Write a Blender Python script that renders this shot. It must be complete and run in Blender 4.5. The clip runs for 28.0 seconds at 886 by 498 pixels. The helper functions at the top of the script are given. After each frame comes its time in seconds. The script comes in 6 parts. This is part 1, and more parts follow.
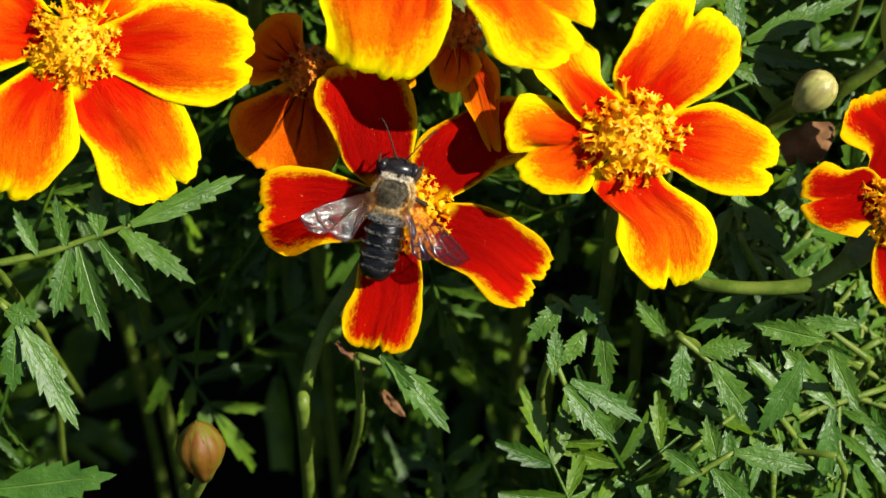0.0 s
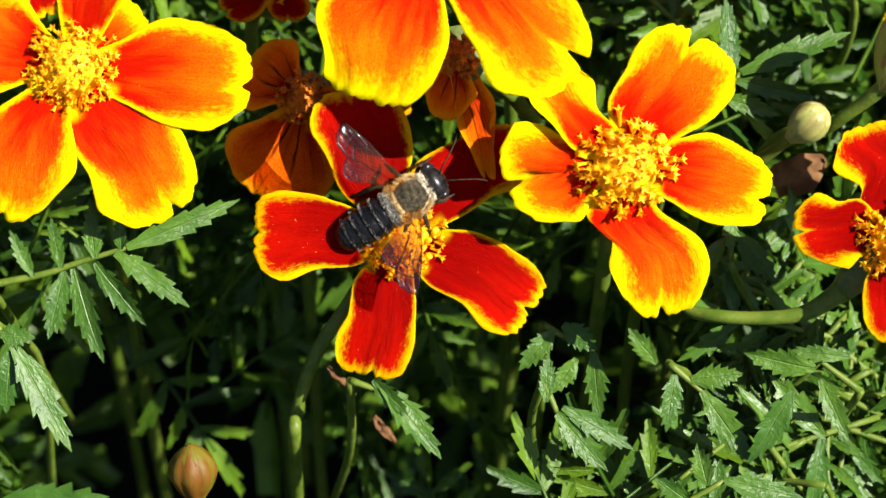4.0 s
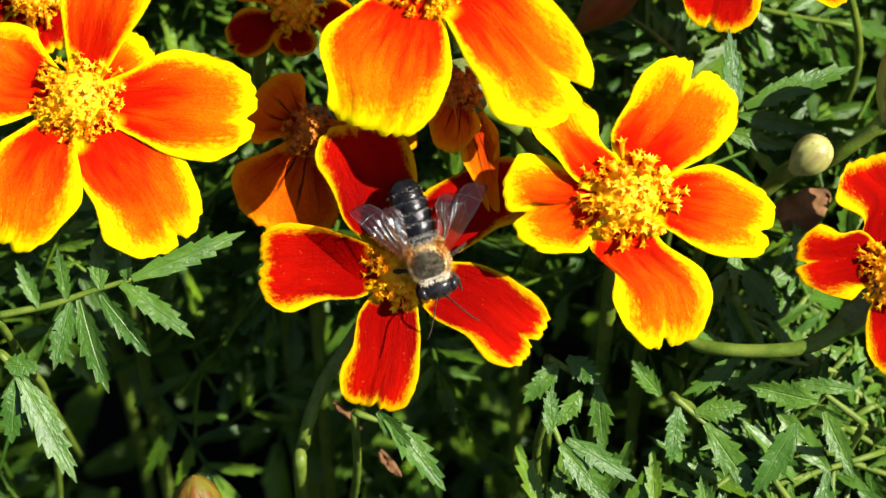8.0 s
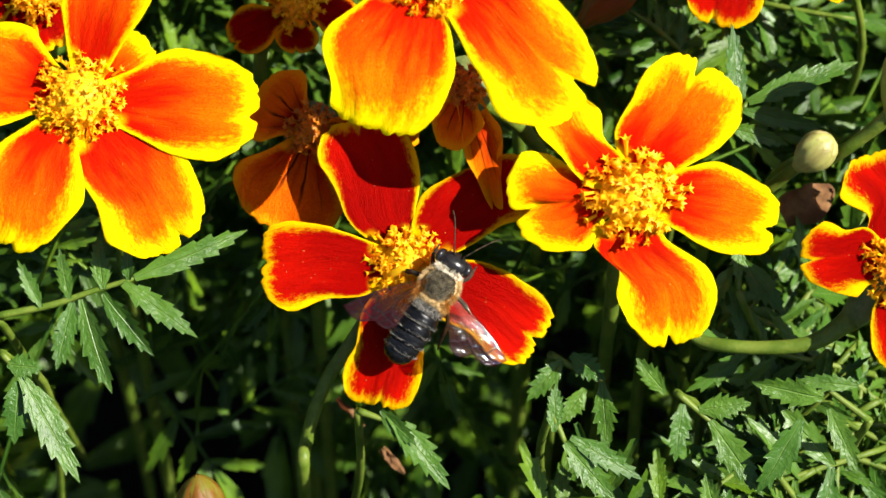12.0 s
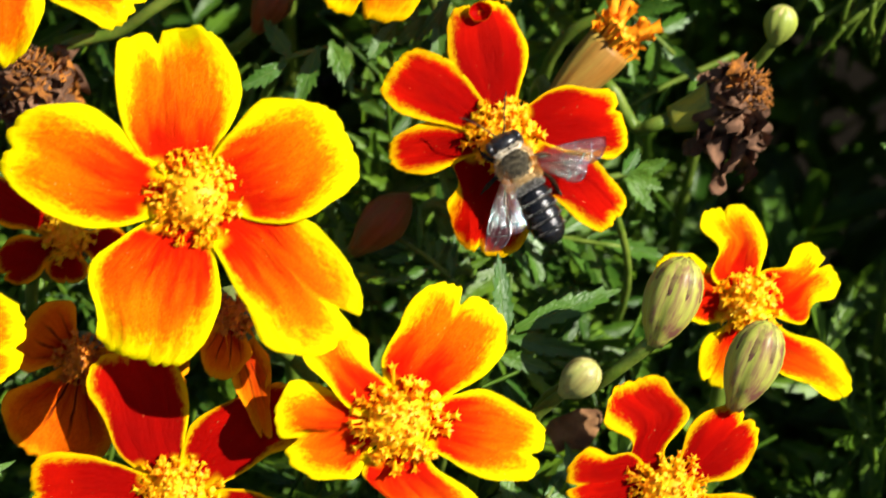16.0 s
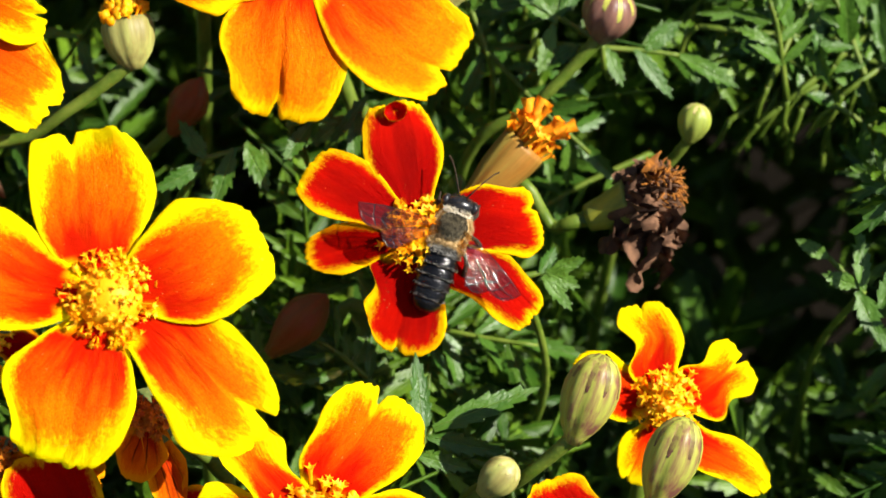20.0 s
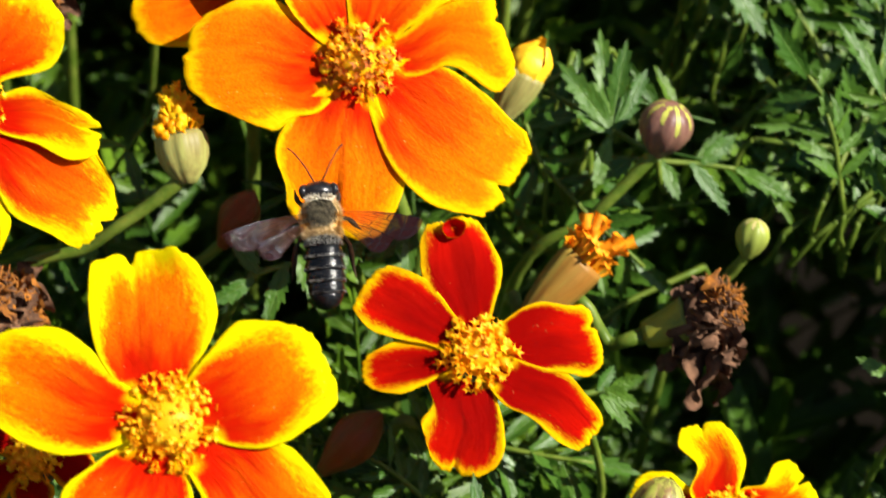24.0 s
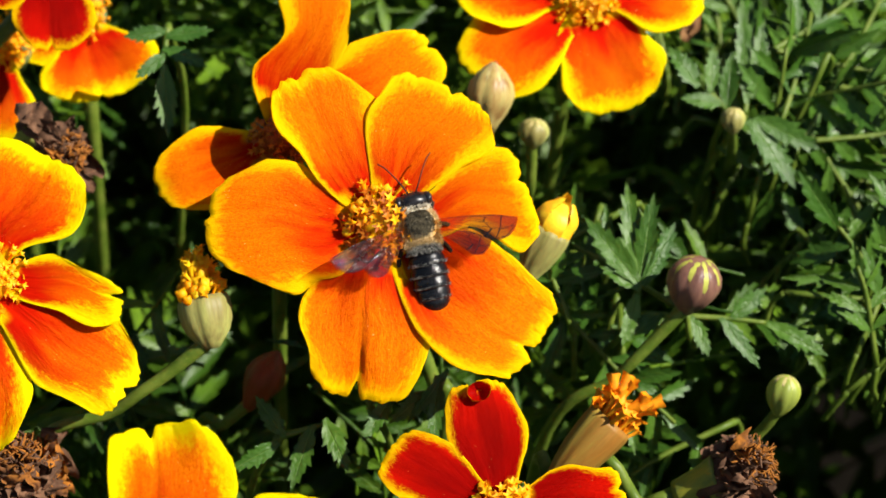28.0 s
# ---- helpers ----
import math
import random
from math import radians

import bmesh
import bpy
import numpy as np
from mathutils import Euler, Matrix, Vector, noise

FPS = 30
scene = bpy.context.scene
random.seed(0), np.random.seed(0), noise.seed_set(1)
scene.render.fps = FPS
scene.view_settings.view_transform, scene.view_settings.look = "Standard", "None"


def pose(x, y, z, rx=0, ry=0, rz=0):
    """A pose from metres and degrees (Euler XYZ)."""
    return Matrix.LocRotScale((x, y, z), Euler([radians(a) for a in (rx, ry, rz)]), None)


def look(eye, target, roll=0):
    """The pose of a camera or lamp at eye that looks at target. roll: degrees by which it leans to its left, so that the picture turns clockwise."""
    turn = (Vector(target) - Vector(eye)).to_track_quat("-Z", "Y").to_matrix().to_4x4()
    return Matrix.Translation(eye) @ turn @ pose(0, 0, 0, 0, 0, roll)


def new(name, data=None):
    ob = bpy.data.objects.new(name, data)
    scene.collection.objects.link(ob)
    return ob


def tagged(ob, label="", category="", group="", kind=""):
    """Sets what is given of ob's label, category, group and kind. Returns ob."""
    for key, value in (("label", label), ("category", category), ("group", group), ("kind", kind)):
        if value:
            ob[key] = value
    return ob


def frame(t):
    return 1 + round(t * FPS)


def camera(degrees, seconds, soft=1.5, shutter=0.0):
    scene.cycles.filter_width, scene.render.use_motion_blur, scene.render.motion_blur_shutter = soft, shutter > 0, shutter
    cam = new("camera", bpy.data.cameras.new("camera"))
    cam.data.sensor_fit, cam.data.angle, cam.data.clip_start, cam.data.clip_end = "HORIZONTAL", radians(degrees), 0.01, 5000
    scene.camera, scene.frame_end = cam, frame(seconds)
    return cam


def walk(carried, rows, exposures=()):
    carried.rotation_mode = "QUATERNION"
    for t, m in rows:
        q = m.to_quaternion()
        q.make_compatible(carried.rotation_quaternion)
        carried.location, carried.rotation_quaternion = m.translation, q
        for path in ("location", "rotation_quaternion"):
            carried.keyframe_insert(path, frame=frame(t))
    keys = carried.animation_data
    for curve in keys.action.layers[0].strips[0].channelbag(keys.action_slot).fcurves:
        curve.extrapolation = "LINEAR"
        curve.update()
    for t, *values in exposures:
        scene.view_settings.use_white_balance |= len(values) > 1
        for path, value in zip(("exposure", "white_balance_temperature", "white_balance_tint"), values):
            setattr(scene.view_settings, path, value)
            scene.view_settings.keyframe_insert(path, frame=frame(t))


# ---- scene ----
# The plan: millimetres across (u), up the bank (v) and out of it (w), laid on a slope above the soil.
HEIGHT, PITCH = 0.30, 58.0
PLAN = Matrix.Translation((0, 0, HEIGHT)) @ pose(0, 0, 0, 90 - PITCH, 0, 0)
FALL = 0.25  # how far the flower heads recede up the bank


def at(u, v, w):
    """A place of the plan, in millimetres, in the world."""
    return PLAN @ Vector((u / 1000, v / 1000, w / 1000))


cam = camera(20.0, 28.0, soft=1.5, shutter=0.3)
PATH = [
    (0, -0.00184, -0.22634, 0.67810, 29.577, 0.208, -0.751),
    (0.5, -0.00286, -0.22721, 0.67827, 29.665, -0.166, -0.849),
    (1, -0.00400, -0.22830, 0.67790, 29.748, -0.253, -0.876),
    (1.5, -0.00587, -0.22703, 0.67871, 29.524, -0.241, -0.760),
    (2, -0.00705, -0.22880, 0.67786, 29.948, -0.217, -0.781),
    (2.5, -0.00461, -0.22883, 0.67912, 30.058, -0.245, -0.498),
    (3, -0.00625, -0.23128, 0.67791, 30.553, -0.613, -0.662),
    (3.5, -0.00530, -0.22736, 0.68017, 30.119, -0.612, -0.476),
    (5.5, -0.00512, -0.23320, 0.67621, 31.221, -0.619, -0.453),
    (6, -0.00285, -0.23342, 0.67727, 30.956, -0.365, -0.293),
    (6.5, -0.00361, -0.23229, 0.67745, 30.865, -0.657, -0.276),
    (7, -0.00152, -0.23244, 0.67746, 31.224, -0.348, -0.293),
    (7.5, -0.00184, -0.23211, 0.67809, 31.501, -0.319, -0.183),
    (8, 0.00000, -0.23562, 0.67707, 31.999, -0.002, -0.001),
    (8.5, -0.00311, -0.23449, 0.67765, 31.743, -0.273, -0.226),
    (9, -0.00359, -0.23381, 0.67796, 31.785, -0.249, -0.346),
    (9.5, -0.00244, -0.23320, 0.67903, 31.867, -0.215, -0.096),
    (10, -0.00306, -0.23573, 0.67705, 32.303, -0.093, -0.216),
    (10.5, -0.00215, -0.23459, 0.67751, 32.063, 0.049, -0.073),
    (11, -0.00318, -0.23363, 0.67748, 31.948, -0.091, -0.232),
    (11.5, -0.00237, -0.23264, 0.67746, 31.759, -0.085, -0.282),
    (13.5, -0.00288, -0.22142, 0.68496, 29.857, -0.352, -0.453),
    (14, -0.00452, -0.21827, 0.68663, 29.633, -0.764, -0.550),
    (14.5, -0.00271, -0.21808, 0.68697, 30.317, -0.629, -0.669),
    (15, -0.00491, -0.22299, 0.68311, 32.177, -1.233, -1.111),
    (15.5, -0.00193, -0.22381, 0.68320, 33.606, -2.495, -2.035),
    (16, 0.00625, -0.23140, 0.68240, 36.398, -3.298, -2.982),
    (16.5, 0.00660, -0.23225, 0.68162, 38.210, -4.521, -3.937),
    (17, 0.00695, -0.23079, 0.68336, 38.758, -4.894, -4.398),
    (17.5, 0.01016, -0.23553, 0.67957, 39.495, -4.614, -4.460),
    (18, 0.00869, -0.23249, 0.68103, 38.665, -4.188, -4.234),
    (18.5, 0.00778, -0.23223, 0.68174, 38.537, -3.958, -3.988),
    (19, 0.01049, -0.23444, 0.68235, 38.670, -3.994, -4.107),
    (19.5, 0.00739, -0.23216, 0.68178, 38.581, -4.705, -4.569),
    (20, 0.00763, -0.23284, 0.68058, 39.041, -4.342, -4.463),
    (20.5, 0.00760, -0.23270, 0.68073, 39.342, -4.098, -4.519),
    (21, 0.00894, -0.23388, 0.68072, 39.623, -4.053, -4.701),
    (21.5, 0.00775, -0.23157, 0.68199, 39.430, -4.481, -4.977),
    (23.5, 0.00069, -0.22700, 0.67961, 39.775, -4.974, -5.323),
    (24, -0.00534, -0.22049, 0.68076, 40.557, -4.761, -4.567),
    (24.5, -0.00225, -0.21783, 0.68512, 42.282, -3.247, -3.351),
    (25, -0.00377, -0.21451, 0.68830, 42.864, -2.847, -2.711),
    (25.5, -0.00233, -0.21435, 0.68788, 43.217, -2.514, -2.741),
    (26, -0.00288, -0.21198, 0.68796, 42.759, -2.785, -2.915),
    (26.5, 0.00092, -0.21297, 0.68761, 42.951, -2.743, -3.181),
    (27, 0.00251, -0.21088, 0.68846, 42.912, -3.106, -3.693),
    (27.5, 0.00258, -0.20845, 0.68857, 42.556, -3.338, -4.131),
    (28, 0.00195, -0.20879, 0.68641, 42.658, -3.264, -4.145),
]
cam.data.dof.use_dof, cam.data.dof.focus_distance, cam.data.dof.aperture_fstop = True, 0.445, 20.0
walk(cam, [(t, pose(x, y, z, rx, ry, rz)) for t, x, y, z, rx, ry, rz in PATH],
     [(0.0, 0.74), (1.0, 0.90), (2.0, 1.04), (3.0, 1.13), (6.0, 1.18), (12.0, 1.18), (18.0, 1.14), (21.0, 1.14), (24.0, 1.04), (25.2, 0.90), (28.0, 0.79)])

# ---- light ----
SUN = (0.63, 0.27, 0.73)  # towards the sun, in the plan
sun_way = (PLAN.to_3x3() @ Vector(SUN)).normalized()
world = bpy.data.worlds.new("sky")
world.use_nodes = True
scene.world = world
wt = world.node_tree
sky = wt.nodes.new("ShaderNodeTexSky")
sky.sky_type, sky.sun_disc = "NISHITA", False
sky.sun_elevation = math.asin(sun_way.z)
sky.sun_rotation = math.atan2(sun_way.x, sun_way.y)
wt.links.new(sky.outputs[0], wt.nodes["Background"].inputs[0])
wt.nodes["Background"].inputs[1].default_value = 0.05
sun = new("sun", bpy.data.lights.new("sun", "SUN"))
sun.data.energy, sun.data.angle, sun.data.color = 5.0, radians(0.53), (1.0, 0.95, 0.86)
sun.matrix_world = look(sun_way * 3, (0, 0, 0))


# ---- materials ----
class Nodes:
    """A small writer of node materials."""

    def __init__(self, name, rough=0.5, spec=0.5):
        self.mat = bpy.data.materials.new(name)
        self.mat.use_nodes = True
        self.t = self.mat.node_tree
        self.bsdf = self.t.nodes["Principled BSDF"]
        self.bsdf.inputs["Roughness"].default_value = rough
        self.bsdf.inputs["Specular IOR Level"].default_value = spec

    def add(self, kind, **ins):
        n = self.t.nodes.new(kind)
        for k, v in ins.items():
            self.put(n, k.replace("_", " "), v)
        return n

    def put(self, n, key, v):
        sock = n.inputs[int(key)] if key.isdigit() else n.inputs[key]
        if isinstance(v, bpy.types.NodeSocket):
            self.t.links.new(v, sock)
        else:
            sock.default_value = v

    def math(self, op, a, b=0.0, c=0.0, clamp=False):
        n = self.t.nodes.new("ShaderNodeMath")
        n.operation, n.use_clamp = op, clamp
        for i, v in enumerate((a, b, c)):
            self.put(n, str(i), v)
        return n.outputs[0]

    def mix(self, f, a, b, mode="MIX"):
        n = self.t.nodes.new("ShaderNodeMix")
        n.data_type, n.blend_type = "RGBA", mode
        for i, v in ((0, f), (6, a), (7, b)):
            if isinstance(v, tuple) and len(v) == 3:
                v = (*v, 1)
            self.put(n, str(i), v)
        return n.outputs[2]

    def span(self, x, a, b, c=0.0, d=1.0):
        n = self.t.nodes.new("ShaderNodeMapRange")
        n.interpolation_type = "SMOOTHSTEP"
        for i, v in enumerate((x, a, b, c, d)):
            self.put(n, str(i), v)
        return n.outputs[0]

    def noise(self, vec, scale, detail=3.0, rough=0.55):
        n = self.t.nodes.new("ShaderNodeTexNoise")
        if vec is not None:
            self.put(n, "Vector", vec)
        n.inputs["Scale"].default_value, n.inputs["Detail"].default_value, n.inputs["Roughness"].default_value = scale, detail, rough
        return n.outputs[0]

    def obj(self):
        return self.t.nodes.new("ShaderNodeTexCoord").outputs["Object"]

    def chance(self):
        return self.t.nodes.new("ShaderNodeObjectInfo").outputs["Random"]

    def island(self):
        return self.t.nodes.new("ShaderNodeNewGeometry").outputs["Random Per Island"]

    def uv(self, name):
        n = self.t.nodes.new("ShaderNodeUVMap")
        n.uv_map = name
        s = self.t.nodes.new("ShaderNodeSeparateXYZ")
        self.t.links.new(n.outputs[0], s.inputs[0])
        return s.outputs[0], s.outputs[1], n.outputs[0]

    def vec(self, x, y, z=0.0):
        n = self.t.nodes.new("ShaderNodeCombineXYZ")
        for i, v in enumerate((x, y, z)):
            self.put(n, str(i), v)
        return n.outputs[0]

    def bump(self, height, strength=0.3, dist=0.0002):
        n = self.t.nodes.new("ShaderNodeBump")
        n.inputs["Strength"].default_value, n.inputs["Distance"].default_value = strength, dist
        self.put(n, "Height", height)
        self.put(self.bsdf, "Normal", n.outputs[0])

    def done(self, colour, thin=0.0):
        """thin: how much light passes through, as through a petal or leaf."""
        self.put(self.bsdf, "Base Color", colour if not isinstance(colour, tuple) else (*colour, 1))
        if thin:
            tr = self.t.nodes.new("ShaderNodeBsdfTranslucent")
            self.put(tr, "Color", colour if not isinstance(colour, tuple) else (*colour, 1))
            m = self.t.nodes.new("ShaderNodeMixShader")
            m.inputs[0].default_value = thin
            self.t.links.new(self.bsdf.outputs[0], m.inputs[1])
            self.t.links.new(tr.outputs[0], m.inputs[2])
            self.t.links.new(m.outputs[0], self.t.nodes["Material Output"].inputs[0])
        return self.mat


def petal_material(name, core, mid, rim, margin, reach, wild=1.0, tipped=0.0, thin=0.28, lines=0.0):
    """Petal: a core colour that fades to mid towards the tip, streaked, and a ragged rim. margin: the rim in mm; reach: where mid begins."""
    m = Nodes(name, 0.55, 0.035)
    u, v, uv = m.uv("petal")
    edge, chance, _ = m.uv("rim")
    streak = m.noise(m.vec(m.math("MULTIPLY", u, 10.0), m.math("MULTIPLY", v, 4.0), m.math("MULTIPLY", chance, 40.0)), 1.0, 5.0, 0.72)
    patch = m.noise(m.vec(m.math("MULTIPLY", u, 2.2), m.math("MULTIPLY", v, 2.2), m.math("MULTIPLY", chance, 70.0)), 1.0, 2.0)
    fray = m.noise(m.vec(m.math("MULTIPLY", u, 26.0), m.math("MULTIPLY", v, 9.0), chance), 1.0, 3.0, 0.7)
    f = m.math("ADD", v, m.math("MULTIPLY", m.math("SUBTRACT", streak, 0.5), 0.55))
    f = m.math("ADD", f, m.math("MULTIPLY", m.math("SUBTRACT", patch, 0.5), 0.75))
    colour = m.mix(m.span(f, reach - 0.30, reach + 0.30), core, mid)
    vein = m.span(m.math("ABSOLUTE", m.math("ADD", u, m.math("MULTIPLY", m.math("SUBTRACT", patch, 0.5), 0.2))), 0.0, 0.07, 1.0, 0.0)
    colour = m.mix(m.math("MULTIPLY", vein, m.span(v, 0.2, 0.8, 0.6, 0.0)), colour, core)
    colour = m.mix(m.math("MULTIPLY", m.span(streak, 0.48, 0.72), m.span(v, 0.15, 0.95, 0.65, 0.15)), colour, core)
    tipward = m.span(v, 0.35, 1.0)
    wide = m.math("MULTIPLY", margin, m.math("ADD", 0.45, m.math("MULTIPLY", tipward, 1.1 + tipped)))
    wide = m.math("MULTIPLY", wide, m.math("ADD", 1.0, m.math("MULTIPLY", m.math("SUBTRACT", fray, 0.5), 1.4 * wild)))
    wide = m.math("MULTIPLY", wide, m.math("ADD", 1.0, m.math("MULTIPLY", m.math("SUBTRACT", streak, 0.5), 1.4 * wild)))
    grit = m.noise(m.vec(m.math("MULTIPLY", u, 15.0), m.math("MULTIPLY", v, 22.0), m.math("MULTIPLY", chance, 90.0)), 1.0, 5.0, 0.8)
    flush = m.math("DIVIDE", edge, m.math("MULTIPLY", margin * 1.15, m.math("ADD", 1.0, m.math("MULTIPLY", tipward, 4.6 * tipped))))
    flush = m.math("ADD", flush, m.math("ADD", m.math("MULTIPLY", m.math("SUBTRACT", grit, 0.5), 2.6), m.math("MULTIPLY", m.math("SUBTRACT", streak, 0.5), 1.1)))
    colour = m.mix(m.span(flush, 0.15, 1.25, 0.95, 0.0), colour, tuple(0.8 * a + 0.2 * b for a, b in zip(rim, mid)))
    wide = m.math("MULTIPLY", wide, 0.62)
    r = m.math("DIVIDE", edge, m.math("MAXIMUM", wide, 0.05))
    colour = m.mix(m.span(r, 0.3, 2.0 + 0.7 * tipped, 1.0, 0.0), colour, rim)
    foot = m.math("MULTIPLY", m.span(v, 0.19, 0.26, 1.0, 0.0), m.span(m.math("ABSOLUTE", u), 0.35, 0.8))
    colour = m.mix(m.math("MAXIMUM", foot, m.span(v, 0.03, 0.12, 0.9, 0.0)), colour, rim)
    grain = m.noise(m.vec(m.math("MULTIPLY", u, 44.0), m.math("MULTIPLY", v, 60.0), chance), 1.0, 3.0, 0.75)
    colour = m.mix(m.math("MULTIPLY", m.span(grain, 0.42, 0.68, 0.0, 0.55), m.span(flush, 0.5, 1.6)), colour, core)
    specks = m.t.nodes.new("ShaderNodeTexVoronoi")
    m.put(specks, "Vector", m.vec(m.math("MULTIPLY", u, 0.6), v, chance))
    specks.inputs["Scale"].default_value = 20.0
    colour = m.mix(m.math("MULTIPLY", m.math("LESS_THAN", specks.outputs[0], 0.065), m.math("GREATER_THAN", patch, 0.52)), colour, (0.98, 0.62, 0.16))
    if lines:
        wander = m.math("MULTIPLY", m.math("SUBTRACT", patch, 0.5), 0.5)
        comb = m.math("ABSOLUTE", m.math("SUBTRACT", m.math("FRACT", m.math("ADD", m.math("MULTIPLY", u, 2.3), wander)), 0.5))
        colour = m.mix(m.math("MULTIPLY", m.span(comb, 0.03, 0.11, lines, 0.0), m.math("MULTIPLY", m.span(v, 0.45, 0.8, 1.0, 0.0), m.span(m.math("ABSOLUTE", u), 0.5, 0.75, 1.0, 0.0))), colour, (0.05, 0.006, 0.002))
    m.bump(m.math("ADD", m.math("MULTIPLY", streak, 1.3), m.math("ADD", m.math("MULTIPLY", grain, 0.5), m.math("MULTIPLY", grit, 1.1))), 0.8, 0.0004)
    return m.done(colour, thin)


PETALS = {
    "red": petal_material("petal_red", (0.32, 0.001, 0.0), (0.58, 0.005, 0.0), (0.97, 0.60, 0.0), 0.44, 0.70, 1.1, 0.8),
    "darkred": petal_material("petal_dark_red", (0.36, 0.002, 0.001), (0.48, 0.006, 0.0), (0.95, 0.45, 0.0), 0.5, 0.8, 0.8, 0.3),
    "mix": petal_material("petal_mix", (0.66, 0.009, 0.0), (0.95, 0.18, 0.0), (0.98, 0.78, 0.0), 0.66, 0.56, 1.1, 1.3),
    "orange": petal_material("petal_orange", (0.70, 0.013, 0.0), (0.96, 0.25, 0.0), (0.98, 0.84, 0.0), 0.80, 0.54, 1.1, 1.35, 0.38),
    "gold": petal_material("petal_gold", (0.66, 0.014, 0.0), (0.96, 0.225, 0.0), (0.98, 0.60, 0.0), 0.72, 0.44, 1.3, 0.8),
    "dull": petal_material("petal_wilted", (0.52, 0.020, 0.001), (0.92, 0.17, 0.001), (0.98, 0.36, 0.002), 0.9, 0.42, 1.0, 0.4, 0.20, 0.9),
}


def floret_material(name, a, b):
    m = Nodes(name, 0.5, 0.3)
    n = m.noise(m.obj(), 700.0, 2.0)
    c = m.mix(m.chance(), a, b)
    c = m.mix(m.span(n, 0.4, 0.75, 0.0, 0.3), c, b)
    return m.done(c, 0.45)


FLORET = floret_material("disc_floret", (0.96, 0.42, 0.0), (0.98, 0.70, 0.01))
FLORET_OLD = floret_material("disc_floret_old", (0.45, 0.10, 0.01), (0.80, 0.30, 0.01))


def leaf_material(name, a, b, per_island=False, thin=0.10):
    m = Nodes(name, 0.38, 0.34)
    u, v, uv = m.uv("petal")
    ob = m.obj()
    rnd = m.island() if per_island else m.chance()
    n1 = m.noise(ob, 130.0, 3.0)
    n2 = m.noise(ob, 1700.0, 3.0, 0.65)
    c = m.mix(rnd, a, b)
    c = m.mix(m.span(n1, 0.35, 0.7, 0.0, 0.7), c, (a[0] * 0.5, a[1] * 0.6, a[2] * 0.7))
    mid = m.span(m.math("ABSOLUTE", u), 0.01, 0.09, 1.0, 0.0)
    c = m.mix(m.math("MULTIPLY", mid, 0.55), c, (0.15, 0.25, 0.05))
    c = m.mix(m.span(n2, 0.60, 0.78, 0.0, 0.5), c, (0.19, 0.28, 0.09))
    wave = m.noise(m.vec(m.math("MULTIPLY", u, 2.0), m.math("MULTIPLY", v, 12.0), rnd), 1.0, 2.0)
    m.bump(m.math("ADD", m.math("MULTIPLY", n2, 0.5), m.math("ADD", m.math("MULTIPLY", wave, 1.2), m.math("MULTIPLY", mid, -1.2))), 0.6, 0.0004)
    return m.done(c, thin)


LEAF = leaf_material("leaf", (0.038, 0.105, 0.010), (0.078, 0.162, 0.014))
LEAF_MASS = leaf_material("leaf_mass", (0.024, 0.076, 0.006), (0.13, 0.235, 0.010), True, 0.24)


def stem_material(name, a, b, rough=0.45, along=1.0, low=0.36, grain=260.0):
    """along: how far the colour runs in streaks along z."""
    m = Nodes(name, rough, 0.25)
    ob = m.obj()
    sp = m.t.nodes.new("ShaderNodeSeparateXYZ")
    m.put(sp, "0", ob)
    long_ = m.vec(sp.outputs[0], sp.outputs[1], m.math("MULTIPLY", sp.outputs[2], along))
    n = m.noise(long_, grain, 4.0, 0.6)
    n2 = m.noise(long_, 1500.0, 2.0)
    c = m.mix(m.span(n, low, low + 0.3), a, b)
    c = m.mix(m.span(n2, 0.55, 0.8, 0.0, 0.4), c, tuple(min(1.0, q * 1.6) for q in b))
    m.bump(n2, 0.35, 0.0002)
    return m.done(c, 0.0)


STEM = stem_material("stem", (0.070, 0.120, 0.010), (0.125, 0.170, 0.022))
CALYX = stem_material("calyx", (0.085, 0.125, 0.030), (0.16, 0.18, 0.055), 0.45, 0.2)
BUD_GREEN = stem_material("bud_green", (0.33, 0.36, 0.055), (0.16, 0.060, 0.045), 0.42, 0.10, 0.42, 420.0)
BUD_PURPLE = stem_material("bud_purple", (0.20, 0.10, 0.065), (0.11, 0.050, 0.040), 0.42, 0.12, 0.42, 420.0)
BRACT_GREEN = stem_material("bract_green", (0.42, 0.44, 0.06), (0.30, 0.30, 0.06), 0.45, 0.2)
BUD_LIME = stem_material("bud_lime", (0.32, 0.37, 0.05), (0.20, 0.24, 0.04), 0.45, 0.15)
BRACT_PALE = stem_material("bract_pale", (0.46, 0.40, 0.15), (0.30, 0.19, 0.09), 0.5, 0.2)
BUD_PALE = stem_material("bud_pale", (0.36, 0.37, 0.10), (0.20, 0.17, 0.05), 0.5, 0.12)
BUD_TAN = stem_material("bud_tan", (0.42, 0.34, 0.11), (0.24, 0.13, 0.04), 0.42, 0.08, 0.44, 420.0)
BUD_RED = stem_material("bud_red", (0.17, 0.070, 0.012), (0.20, 0.045, 0.008), 0.5, 0.22)
BUD_OLIVE = stem_material("bud_olive", (0.12, 0.11, 0.007), (0.13, 0.045, 0.004), 0.55, 0.15)
BRACT_TIP = stem_material("bract_tip", (0.20, 0.19, 0.035), (0.09, 0.040, 0.025))
BUD_YELLOW = stem_material("bud_yellow", (0.85, 0.40, 0.01), (0.92, 0.60, 0.02))
SPENT = stem_material("spent_floret", (0.84, 0.33, 0.006), (0.60, 0.18, 0.003), 0.5)
